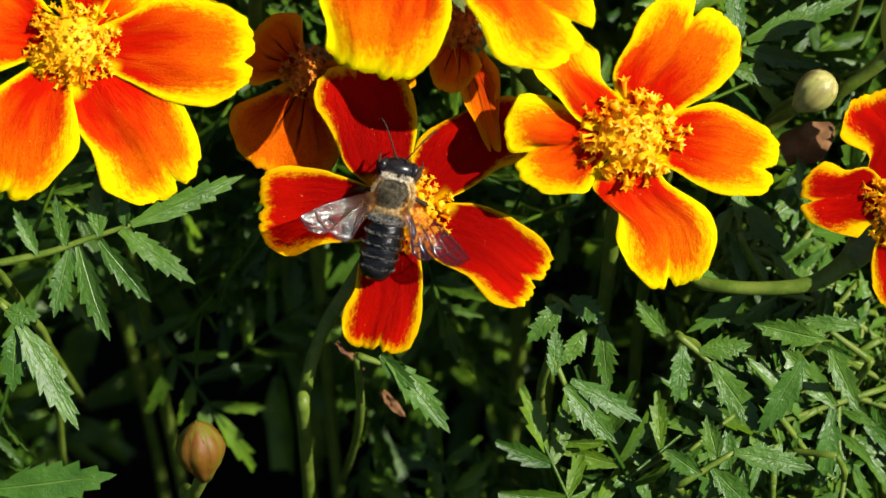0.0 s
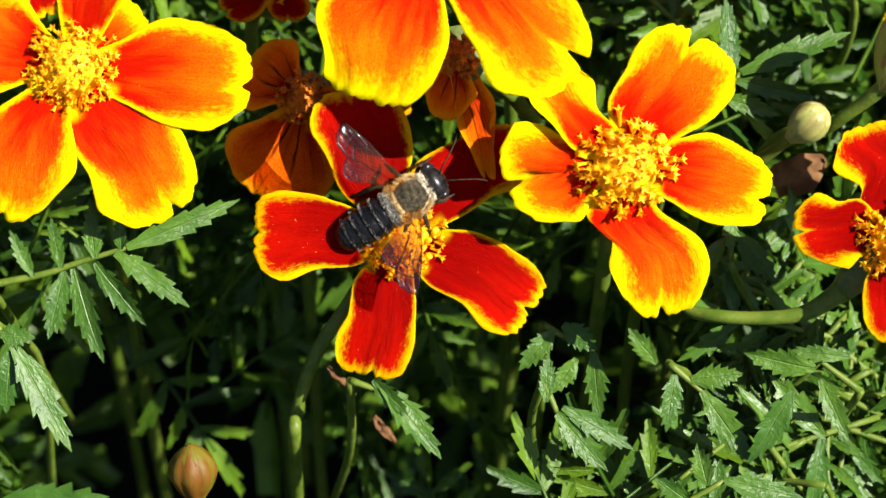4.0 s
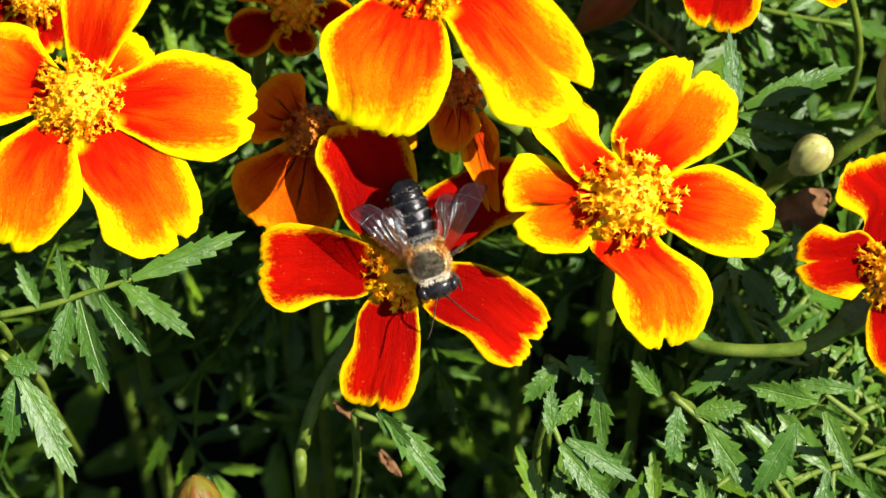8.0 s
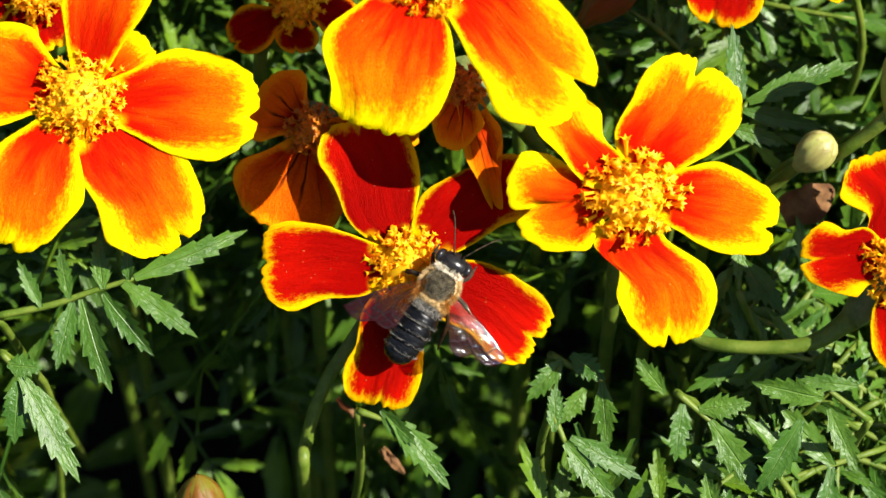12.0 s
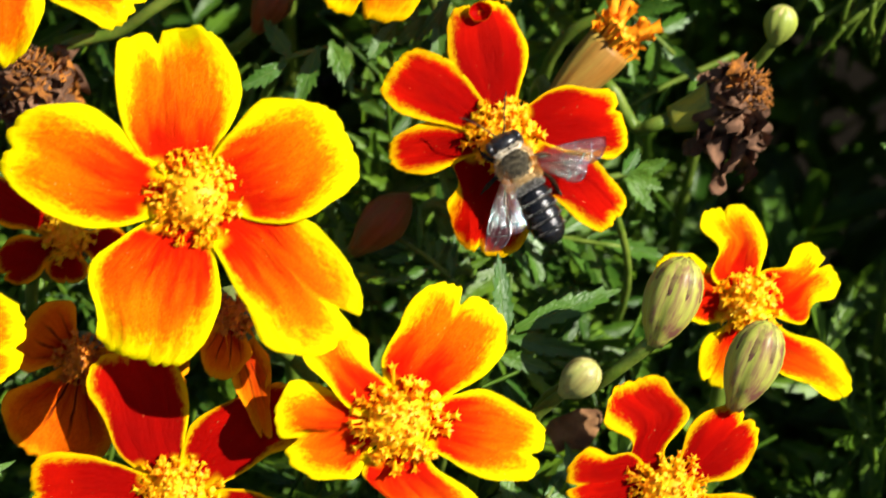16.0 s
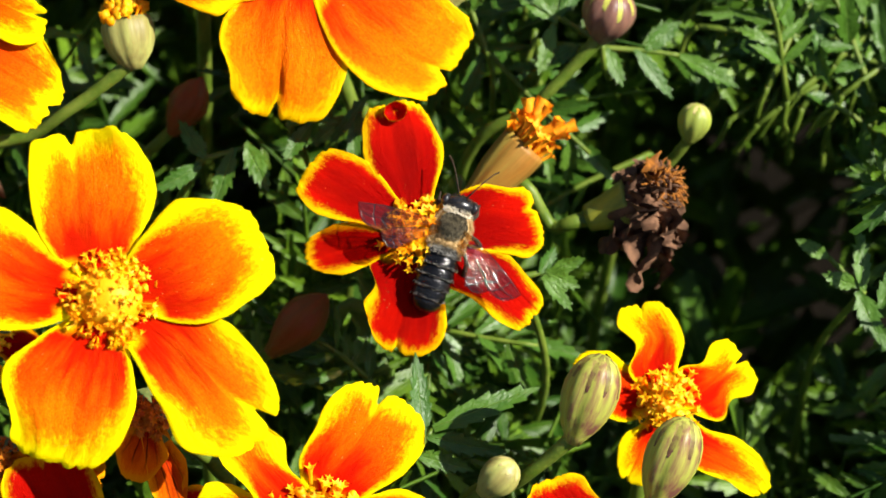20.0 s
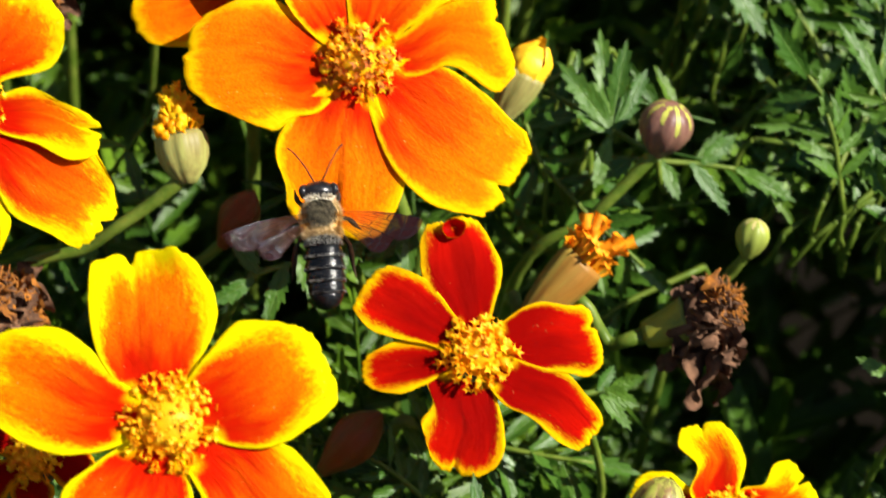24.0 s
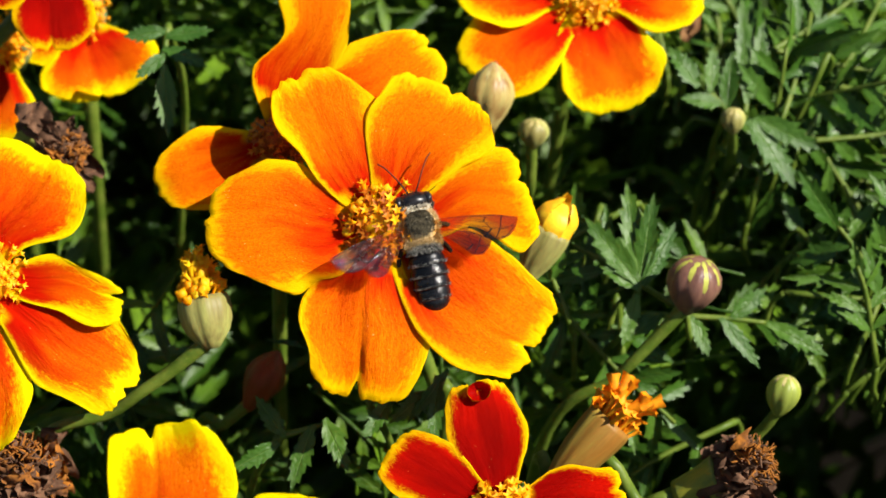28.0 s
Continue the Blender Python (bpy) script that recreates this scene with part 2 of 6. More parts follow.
SPENT_CALYX = stem_material("spent_calyx", (0.27, 0.19, 0.030), (0.26, 0.11, 0.016), 0.55, 0.1)
OLD_CALYX = stem_material("old_calyx", (0.30, 0.30, 0.03), (0.14, 0.17, 0.03), 0.5, 0.2)
WITHER = stem_material("withered", (0.060, 0.028, 0.014), (0.16, 0.080, 0.042), 0.85)
WITHER_TIP = stem_material("withered_tip", (0.34, 0.12, 0.012), (0.10, 0.040, 0.015), 0.9)
# soil far darker than moist earth: the plants' shade is in its colour
SHADED_SOIL = stem_material("soil", (0.0025, 0.0019, 0.0011), (0.006, 0.0044, 0.0025), 0.95)
SHADED_SOIL.node_tree.nodes["Principled BSDF"].inputs["Specular IOR Level"].default_value = 0.05


# ---- mesh writers ----
def link(name, verts, faces, material, parent=None, label="", uvs=None, smooth=True):
    """A mesh object from vertices in metres. uvs: {layer: value for each vertex}."""
    me = bpy.data.meshes.new(name)
    me.from_pydata(verts, [], faces)
    me.materials.append(material)
    if smooth:
        me.polygons.foreach_set("use_smooth", [True] * len(me.polygons))
    for layer, values in (uvs or {}).items():
        lay = me.uv_layers.new(name=layer)
        idx = np.zeros(len(me.loops), np.int32)
        me.loops.foreach_get("vertex_index", idx)
        lay.data.foreach_set("uv", np.asarray(values, float)[idx].ravel())
    me.update()
    ob = new(name, me)
    if parent is not None:
        ob.parent = parent
    if label:
        ob["label"] = label
    return ob


def empty(name, m, label, category, group=""):
    ob = new(name)
    ob.empty_display_size = 0.005
    ob.matrix_world = m
    return tagged(ob, label, category, group)


def tube(points, radii, sides=8, caps=True):
    """Vertices and faces of a round tube along points."""
    pts = [Vector(p) for p in points]
    verts, faces = [], []
    side = None
    for i, p in enumerate(pts):
        d = (pts[min(i + 1, len(pts) - 1)] - pts[max(i - 1, 0)]).normalized()
        if side is None:
            side = d.orthogonal().normalized()
        side = (side - d * side.dot(d)).normalized()
        up = d.cross(side)
        for k in range(sides):
            a = 2 * math.pi * k / sides
            verts.append(p + (side * math.cos(a) + up * math.sin(a)) * radii[i])
    n = len(pts)
    for i in range(n - 1):
        for k in range(sides):
            k2 = (k + 1) % sides
            faces.append((i * sides + k, i * sides + k2, (i + 1) * sides + k2, (i + 1) * sides + k))
    if caps:
        faces.append(tuple(range(sides))[::-1])
        faces.append(tuple((n - 1) * sides + k for k in range(sides)))
    return [tuple(v) for v in verts], faces


def smooth_line(points, steps=8):
    """A Catmull-Rom line through points."""
    p = [Vector(q) for q in points]
    p = [p[0] * 2 - p[1]] + p + [p[-1] * 2 - p[-2]]
    out = []
    for i in range(1, len(p) - 2):
        for s in range(steps):
            t = s / steps
            a, b, c, d = p[i - 1], p[i], p[i + 1], p[i + 2]
            out.append(0.5 * ((2 * b) + (c - a) * t + (2 * a - 5 * b + 4 * c - d) * t * t + (3 * b - a - 3 * c + d) * t ** 3))
    out.append(p[-2])
    return out


def lathe(profile, sides=16, ribs=0, depth=0.0, bend=0.0):
    """A turned body along +z from (radius, height) pairs, with ribs along it."""
    verts, faces = [], []
    for r, z in profile:
        for k in range(sides):
            a = 2 * math.pi * k / sides
            rr = r * (1 + depth * abs(math.cos(a * ribs / 2))) if ribs else r
            verts.append((rr * math.cos(a) + bend * z * z, rr * math.sin(a), z))
    for i in range(len(profile) - 1):
        for k in range(sides):
            k2 = (k + 1) % sides
            faces.append((i * sides + k, i * sides + k2, (i + 1) * sides + k2, (i + 1) * sides + k))
    faces.append(tuple(range(sides))[::-1])
    faces.append(tuple((len(profile) - 1) * sides + k for k in range(sides)))
    return verts, faces


STATIONS = (0.0, 0.33, 0.62, 0.88, 1.0)


def half_width(w, v):
    """A petal's half width at v of its length: a smooth line through the claw and three widths."""
    k = (2.2, w[0], w[1], w[2], w[2] * 0.9)
    s = [(k[i + 1] - k[i]) / (STATIONS[i + 1] - STATIONS[i]) for i in range(4)]
    m = [s[0], (s[0] + s[1]) / 2, (s[1] + s[2]) / 2, (s[2] + s[3]) / 2, s[3]]
    i = max(j for j in range(4) if v >= STATIONS[j])
    h = STATIONS[i + 1] - STATIONS[i]
    t = (v - STATIONS[i]) / h
    return (2 * t ** 3 - 3 * t ** 2 + 1) * k[i] + (t ** 3 - 2 * t ** 2 + t) * h * m[i] + (3 * t ** 2 - 2 * t ** 3) * k[i + 1] + (t ** 3 - t ** 2) * h * m[i + 1]


def petal(parent, kind, angle, reach, lift, droop, cup, left, right, round_, cut, seed, base=1.5, label=""):
    """A ray petal: a claw that widens to a ruffled, notched end; millimetres, in the flower's own space. left, right: its half widths at three
    stations; round_: how far each corner falls back; cut: the notch's depth and place across."""
    rnd = random.Random(seed)
    nu, nv = 49, 25
    notch, cleft = cut
    width = left[1] + right[1]
    ys, zs, y, z = [], [], 0.0, 0.0
    for j in range(19):
        v = j / 18
        ys.append(y)
        zs.append(z)
        a = radians(lift) * (1 - 0.3 * v) - droop * 1.5 * v * v
        y += math.cos(a) / 18
        z += math.sin(a) / 18
    k = (reach - base) / ys[-1]
    top, rims, uvs = [], [], []
    mark = rnd.random()
    wave, ph = rnd.uniform(0.4, 0.9), rnd.uniform(0, 6)
    for j in range(nv):
        v = j / (nv - 1)
        lw, rw = half_width(left, v), half_width(right, v)
        lw *= 1 + 0.035 * noise.noise((v * 6, seed * 2.3 + 1, 0)) + 0.012 * noise.noise((v * 21, seed, 3))
        rw *= 1 + 0.035 * noise.noise((v * 6, seed * 2.3 + 5, 0)) + 0.012 * noise.noise((v * 21, seed, 8))
        for i in range(nu):
            u = 2 * i / (nu - 1) - 1
            end = 1 - (round_[0] if u < 0 else round_[1]) * abs(u) ** 2.5 - 0.06 * u ** 8 - notch * math.exp(-((u - cleft) / 0.075) ** 2)
            end += 0.020 * noise.noise((u * 5 + seed, seed * 1.7, 0.3)) + 0.012 * noise.noise((u * 13, seed * 3.1, 0)) + 0.016 * abs(math.sin(u * 9 + 3 * noise.noise((u * 2, seed, 7)))) - 0.012
            x = -lw + (lw + rw) * (u + 1) / 2
            f = max(0.0, min(18.0, v * end * 18))
            a = min(int(f), 17)
            py = base + k * (ys[a] + (ys[a + 1] - ys[a]) * (f - a))
            pz = k * (zs[a] + (zs[a + 1] - zs[a]) * (f - a))
            pz += cup * (lw + rw) * 0.5 * (u * u * 0.5 - 0.1) * (1 - 0.5 * v)
            pz += wave * v * noise.noise((u * 1.6 + ph, v * 1.6, seed)) * width * 0.16
            pz += cup * width * 0.10 * math.sin(u * 4.5 + ph) * v * (1.2 - v)
            # the cleft runs inwards as a crease, beside low ribs
            pz -= notch * 6.0 * math.exp(-((u - cleft) / 0.07) ** 2) * v ** 3
            pz -= 0.10 * abs(math.sin(u * 7.0 + ph)) * min(1, v * 3) * (1.15 - v)
            pz += 0.25 * v ** 6 * noise.noise((u * 7, seed, 2))
            top.append((x, py, pz))
            rims.append((min((1 - abs(u)) * (lw + rw) / 2, (1 - v) * reach * 1.05), mark))
            uvs.append((u, v))
    n = nu * nv
    under = [(x, y, z - 0.22) for x, y, z in top]
    faces = []
    for j in range(nv - 1):
        for i in range(nu - 1):
            q = (j * nu + i, j * nu + i + 1, (j + 1) * nu + i + 1, (j + 1) * nu + i)
            faces.append(q)
            faces.append(tuple(c + n for c in q[::-1]))
    ring = [i for i in range(nu)] + [j * nu + nu - 1 for j in range(1, nv)] + [(nv - 1) * nu + i for i in range(nu - 2, -1, -1)] + [j * nu for j in range(nv - 2, 0, -1)]
    for a, b in zip(ring, ring[1:] + ring[:1]):
        faces.append((b, a, a + n, b + n))
    verts = [(x / 1000, y / 1000, z / 1000) for x, y, z in top + under]
    ob = link("petal", verts, faces, PETALS[kind], parent, label, {"petal": uvs * 2, "rim": rims * 2})
    ob.matrix_basis = pose(0, 0, 0, 0, 0, angle - 90)
    return ob


def curled_tip(parent, kind, x, y, z, rx, ry, turn):
    """The end of a petal that has rolled up into a small bowl; millimetres, in the flower's own space."""
    verts, faces, uvs, rims = [], [], [], []
    rows, sides = 7, 22
    for i in range(rows):
        q = i / (rows - 1)
        for k in range(sides):
            a = 2 * math.pi * k / sides
            r = q * (1 + 0.10 * noise.noise((math.cos(a) * 2, math.sin(a) * 2, rx)))
            bend = 1 - 0.22 * max(0.0, q - 0.75) * 4
            verts.append((rx * r * bend * math.cos(a) / 1000, ry * r * bend * math.sin(a) / 1000, (1.9 * q ** 2.2 * (1 + 0.25 * math.cos(a))) / 1000))
            uvs.append((0.2 * math.cos(a), 0.55))
            rims.append(((1 - q) * rx * 1.4 + 0.25, 0.4))
    for i in range(rows - 1):
        for k in range(sides):
            k2 = (k + 1) % sides
            faces.append((i * sides + k, i * sides + k2, (i + 1) * sides + k2, (i + 1) * sides + k))
    ob = link("curled_petal_tip", verts, faces, PETALS[kind], parent, "petal end rolled into a bowl", {"petal": uvs, "rim": rims})
    ob.matrix_basis = pose(x / 1000, y / 1000, z / 1000, 0, 0, turn)


def floret_mesh(seed, tall, mat):
    """One tubular floret: a thin throat that flares into five lobes."""
    rnd = random.Random(seed)
    verts, faces = [], []
    rows = [(0.28, 0.0), (0.36, tall * 0.6), (0.55, tall * 0.86)]
    for r, z in rows:
        for k in range(10):
            a = 2 * math.pi * k / 10
            verts.append((r * math.cos(a), r * math.sin(a), z))
    for k in range(10):
        a = 2 * math.pi * k / 10
        r = (1.25 + rnd.uniform(-0.2, 0.2)) if k % 2 == 0 else 0.55
        z = tall * (1.0 if k % 2 == 0 else 0.9)
        verts.append((r * math.cos(a), r * math.sin(a), z))
    verts.append((0, 0, tall * 0.84))
    for i in range(3):
        for k in range(10):
            k2 = (k + 1) % 10
            faces.append((i * 10 + k, i * 10 + k2, i * 10 + 10 + k2, i * 10 + 10 + k))
    for k in range(10):
        faces.append((30 + k, 30 + (k + 1) % 10, 40))
    me = bpy.data.meshes.new("floret")
    me.from_pydata([(x / 1000, y / 1000, z / 1000) for x, y, z in verts], [], faces)
    me.materials.append(mat)
    me.update()
    return me


FLORETS = [floret_mesh(k, 2.6 + 0.5 * k, FLORET) for k in range(4)]
FLORETS_OLD = [floret_mesh(k, 2.4 + 0.5 * k, FLORET_OLD) for k in range(4)]


def crumple_mesh(seed):
    """A floret still folded: a small puckered lump."""
    rnd = random.Random(seed)
    v, f = lathe([(0.45, 0.0), (0.85, 0.7), (1.0, 1.5), (0.8, 2.1), (0.3, 2.3)], 9)
    v = [tuple(Vector(p) * (0.001 * (1 + 0.55 * noise.noise(Vector(p) * 1.3 + Vector((seed * 9, 0, 0)))))) for p in v]
    me = bpy.data.meshes.new("floret")
    me.from_pydata(v, [], f)
    me.materials.append(FLORET)
    me.polygons.foreach_set("use_smooth", [True] * len(f))
    me.update()
    return me


CRUMPLES = [crumple_mesh(k) for k in range(4)]


def disc(parent, radius, seed, old=0.0, rise=1.0):
    """The flower's disc: a dome set with florets, the outer ones leaning out. old: the share of browned florets; below 0: few florets, wide open (-1: none browned)."""
    wide = old < 0
    old = old if old > 0 else -old % 1
    rnd = random.Random(seed)
    radius *= 0.9
    v, f = lathe([(radius * 0.75 / 1000, -0.001), (radius * 0.8 / 1000, 0.0012), (radius * 0.62 / 1000, 0.003 * rise), (radius * 0.3 / 1000, 0.0042 * rise), (0.0002, 0.0046 * rise)], 14)
    link("disc", v, f, FLORET_OLD if old > 0.5 else FLORET, parent)
    count = int((36 + radius * 19) * (0.6 if wide else 1))
    for i in range(count):
        r = radius * math.sqrt((i + 0.5) / count)
        a = i * 2.39996 + rnd.uniform(-0.3, 0.3)
        q = r / radius
        z = 3.2 * rise * (1 - q * q) + rnd.uniform(-0.3, 0.5)
        me = rnd.choice(FLORETS_OLD if rnd.random() < old else (CRUMPLES if rnd.random() < (0.2 if wide else 0.5 - 0.4 * q) else FLORETS))
        o = new("floret", me)
        o.parent = parent
        o.matrix_basis = (pose(r * math.cos(a) / 1000, r * math.sin(a) / 1000, z / 1000, 0, 0, math.degrees(a))
                          @ pose(0, 0, 0, rnd.uniform(-18, 18), 12 + 48 * q ** 2 + rnd.uniform(-14, 14), 0)
                          @ Matrix.Scale(rnd.uniform(0.65, 1.0) if wide else rnd.uniform(0.42, 0.74), 4))


def stem(parent, points, r0=1.5, r1=1.1, name="stem"):
    """points: places in the parent's space, metres, from the head down."""
    line = smooth_line(points, 7)
    n = len(line)
    radii = [(r0 + (r1 - r0) * math.exp(-i / 5.0)) / 1000 * (1 + 0.06 * noise.noise((i * 0.7, r0, 0))) for i in range(n)]
    v, f = tube(line, radii, 9)
    return link(name, v, f, STEM, parent)


WORLD_DOWN = PLAN.to_3x3().inverted() @ Vector((0, 0, -1))


def root_of(place):
    """How far a place of the plan (mm) is above the soil, as a way down in the plan (mm)."""
    return WORLD_DOWN * (at(*place).z * 1000 + 4)


def flower(c, radius, kind, petals, label, lean=(0.0, 0.0), old=0.0, way=(), neck=(0, 0, -17), seed=1):
    """A marigold head on its stem. c: the disc's place in the plan; lean: how far it nods to the right and up the bank, in degrees; way: places of
    the plan by which the stem goes down; neck: the foot of the calyx (mm)."""
    m = PLAN @ pose(c[0] / 1000, c[1] / 1000, c[2] / 1000, -lean[1], lean[0], 0)
    ob = empty("marigold_flower", m, label, "flower", "marigold flowers")
    for i, p in enumerate(petals):
        o = petal(ob, kind, *p, seed * 17.3 + i * 3.1)
        o.matrix_basis = pose(0, 0, (-0.5 + 0.35 * (i % 3)) / 1000) @ o.matrix_basis
    disc(ob, radius, seed, old)
    neck = Vector(neck) / 1000
    line = smooth_line([Vector((0, 0, -0.0008)), Vector((0, 0, -0.005)) + neck * 0.25, neck], 6)
    v, f = tube(line, [(5.4 - 3.2 * (i / (len(line) - 1)) ** 1.6) / 1000 for i in range(len(line))], 16)
    link("calyx", v, f, CALYX, ob)
    inv = m.inverted()
    pts = [neck * 0.97]
    if way:
        pts += [inv @ at(*p) for p in way]
        last = Vector(way[-1])
    else:
        last = Vector(c) + root_of(c).normalized() * 42 + Vector((2 * math.sin(seed), 3 * math.cos(seed), 0))
        pts.append(inv @ at(*last))
    pts.append(inv @ at(*(last + root_of(last) * 0.5 + Vector((3 * math.cos(seed * 2), 3 * math.sin(seed), 0)))))
    pts.append(inv @ at(*(last + root_of(last))))
    stem(ob, pts, 1.25, 2.2)
    return ob


def leaflet_verts(length, width, seed, teeth=6, fold=0.25, curl=0.2):
    """A toothed lance-shaped leaflet along +y, in mm: vertices, faces and (across, along)."""
    rnd = random.Random(seed)
    n = teeth * 2
    verts, uvs, faces = [], [], []
    for j in range(n + 1):
        v = j / n
        half = width / 2 * (math.sin(math.pi * min(1, v * 0.94 + 0.06)) ** 0.8) * (1.2 - 0.55 * v)
        tooth = 1.0 + (rnd.uniform(0.12, 0.42) if j % 2 else -0.12) * (1 if 0.12 < v < 0.9 else 0)
        zmid = -curl * length * v * v * 0.5
        for u in (-1, -0.5, 0, 0.5, 1):
            reach = half * (tooth * rnd.uniform(0.92, 1.08) if abs(u) == 1 else 1)
            push = (rnd.uniform(0.7, 1.5) * length / n) if (abs(u) == 1 and j % 2 and v < 0.9) else 0
            verts.append((u * reach, v * length + push, zmid + abs(u) * half * fold + 0.25 * half * noise.noise((v * 3, u, seed))))
            uvs.append((u, v))
    for j in range(n):
        for i in range(4):
            faces.append((j * 5 + i, j * 5 + i + 1, j * 5 + 6 + i, j * 5 + 5 + i))
    return verts, faces, uvs


def leaflet(parent, m, length, width, seed, teeth=7):
    v, f, uv = leaflet_verts(length, width, seed, teeth, 0.22 + 0.1 * math.sin(seed), 0.15 + 0.12 * math.cos(seed * 2.1))
    n = len(v)
    thick = [(x, y, z - 0.18) for x, y, z in v]
    f = f + [tuple(c + n for c in q[::-1]) for q in f]
    ob = link("leaflet", [(x / 1000, y / 1000, z / 1000) for x, y, z in v + thick], f, LEAF, parent, "", {"petal": uv * 2})
    ob.matrix_basis = m
    return ob


def way_pose(a, b, roll=0.0, dip=0.0):
    """A pose at a with +y towards b and +z out of the plan, in the plan's millimetres turned to metres."""
    a, b = Vector(a), Vector(b)
    y = (b - a).normalized()
    y = (y + Vector((0, 0, -dip))).normalized()
    x = y.cross(Vector((0, 0, 1))).normalized()
    z = x.cross(y)
    m = Matrix((x, y, z)).transposed().to_4x4()
    m.translation = a / 1000
    return m @ pose(0, 0, 0, 0, roll, 0)


def leaf(rachis, leaflets, label, seed):
    """A feathered leaf: its rachis as plan places, its leaflets as (base, tip, width)."""
    rnd = random.Random(seed)
    ob = empty("marigold_leaf", PLAN @ pose(*(Vector(rachis[0]) / 1000)), label, "leaf", "marigold leaves")
    o = Vector(rachis[0])
    line = smooth_line([(Vector(p) - o) / 1000 for p in rachis], 6)
    v, f = tube(line, [0.00075 - 0.0003 * i / len(line) for i in range(len(line))], 6)
    link("rachis", v, f, STEM, ob)
    back = WORLD_DOWN.normalized()
    tail = [Vector((0, 0, 0)), (back * 25 + Vector((rnd.uniform(-8, 8), rnd.uniform(-6, 6), -4))) / 1000, (back * 70 + Vector((rnd.uniform(-8, 8), rnd.uniform(-6, 6), -16))) / 1000]
    v, f = tube(smooth_line(tail, 6), [0.0008] * 13, 6)
    link("leaf_stalk", v, f, STEM, ob)
    for i, (bu, bv, bw, tu, tv, tw, width) in enumerate(leaflets):
        a, b = Vector((bu, bv, bw)) - o, Vector((tu, tv, tw)) - o
        leaflet(ob, way_pose(a, b, rnd.uniform(-22, 22), rnd.uniform(-0.1, 0.15)), (b - a).length * 1.04, width * 0.92, seed * 3.7 + i)
    return ob


def bud(kind, base, tip, width, foot, label, seed):
    """A closed bud: ribbed calyx with a crown of bract tips, on its stem. base, tip, foot: plan places."""
    rnd = random.Random(seed)
    a, b = Vector(base), Vector(tip)
    z = (b - a).normalized()
    if kind != "opening":
        z = (z + Vector((0, 0, 0.6 if kind == "purple" else 0.22))).normalized()
    length = (b - a).length / 1000
    x = z.orthogonal().normalized()
    m = Matrix((x, z.cross(x), z)).transposed().to_4x4()
    m.translation = a / 1000
    ob = empty("marigold_bud", PLAN @ m, label, "bud", "marigold buds")
    w = width / 2000
    mat = {"green": BUD_GREEN, "purple": BUD_PURPLE, "small": BUD_PALE, "lime": BUD_LIME, "red": BUD_RED, "olive": BUD_OLIVE, "white": BUD_TAN, "opening": BUD_PALE, "yellow": BUD_PALE}[kind]
    prof = [(0.30, -0.06), (0.42, 0.03), (0.66, 0.15), (0.86, 0.30), (0.98, 0.46), (1.0, 0.60), (0.92, 0.74), (0.76, 0.86), (0.52, 0.95), (0.2, 1.0)]
    if kind in ("red", "olive", "white"):
        prof = [(0.28, -0.1), (0.45, 0.05), (0.72, 0.22), (0.92, 0.42), (1.0, 0.56), (0.88, 0.74), (0.62, 0.9), (0.3, 1.02), (0.06, 1.08)]
    if kind in ("opening", "yellow"):
        prof = [(0.3, -0.06), (0.52, 0.02), (0.78, 0.12), (0.94, 0.24), (1.0, 0.36), (0.97, 0.47), (0.86, 0.53), (0.55, 0.53)]
    if kind == "yellow":
        prof = [(0.3, -0.25), (0.5, -0.1), (0.75, 0.1), (0.92, 0.3), (0.98, 0.48), (0.92, 0.55), (0.6, 0.56)]
    v, f = lathe([(w * r, length * h) for r, h in prof], 48, 8, 0.10)
    link("calyx", v, f, mat, ob)
    if kind == "opening":
        for i in range(95):
            q = (i + 0.5) / 95
            ang = i * 2.4
            rr = w * (0.90 - 0.68 * q) * rnd.uniform(0.7, 1.0)
            o = new("floret", rnd.choice(CRUMPLES if rnd.random() < 0.7 else FLORETS))
            o.parent = ob
            o.matrix_basis = (pose(rr * math.cos(ang), rr * math.sin(ang), length * (0.44 + 0.46 * q), 0, 0, math.degrees(ang))
                              @ pose(0, 0, 0, rnd.uniform(-30, 30), 40 * (1 - q) + rnd.uniform(-20, 20), 0) @ Matrix.Scale(rnd.uniform(0.75, 1.1), 4))
    elif kind == "yellow":
        for i in range(26):
            o = new("floret", rnd.choice(FLORETS_OLD if i % 3 else CRUMPLES))
            o.parent = ob
            o.matrix_basis = pose(w * 0.5 * math.cos(i * 2.4) * math.sqrt(i / 26), w * 0.5 * math.sin(i * 2.4) * math.sqrt(i / 26), length * 0.58, rnd.uniform(-20, 20), rnd.uniform(-20, 20), i * 50) @ Matrix.Scale(0.7, 4)
        for i in range(6):
            # folded rays that curl in over the mouth, some more than others
            lv, lf = [], []
            shut, tall = rnd.uniform(0.05, 0.8), rnd.uniform(0.42, 0.62)
            for j in range(10):
                t = j / 9
                rr, hh = w * (0.85 + 0.3 * math.sin(t * 3.0) - shut * t ** 3), length * (0.46 + tall * t)
                half = w * 0.5 * math.sin(math.pi * min(1, 0.25 + 0.66 * t)) + 0.0001
                for k in (-1, -0.4, 0.4, 1):
                    lv.append((rr - 0.35 * abs(k) * half + 0.0005 * noise.noise((t * 4, k, i)), k * half, hh + 0.0006 * noise.noise((t * 3, k * 2, i + 9))))
            for j in range(9):
                for k in range(3):
                    lf.append((j * 4 + k, j * 4 + k + 1, j * 4 + k + 5, j * 4 + k + 4))
            o = link("folded_petal", lv, lf, BUD_YELLOW, ob)
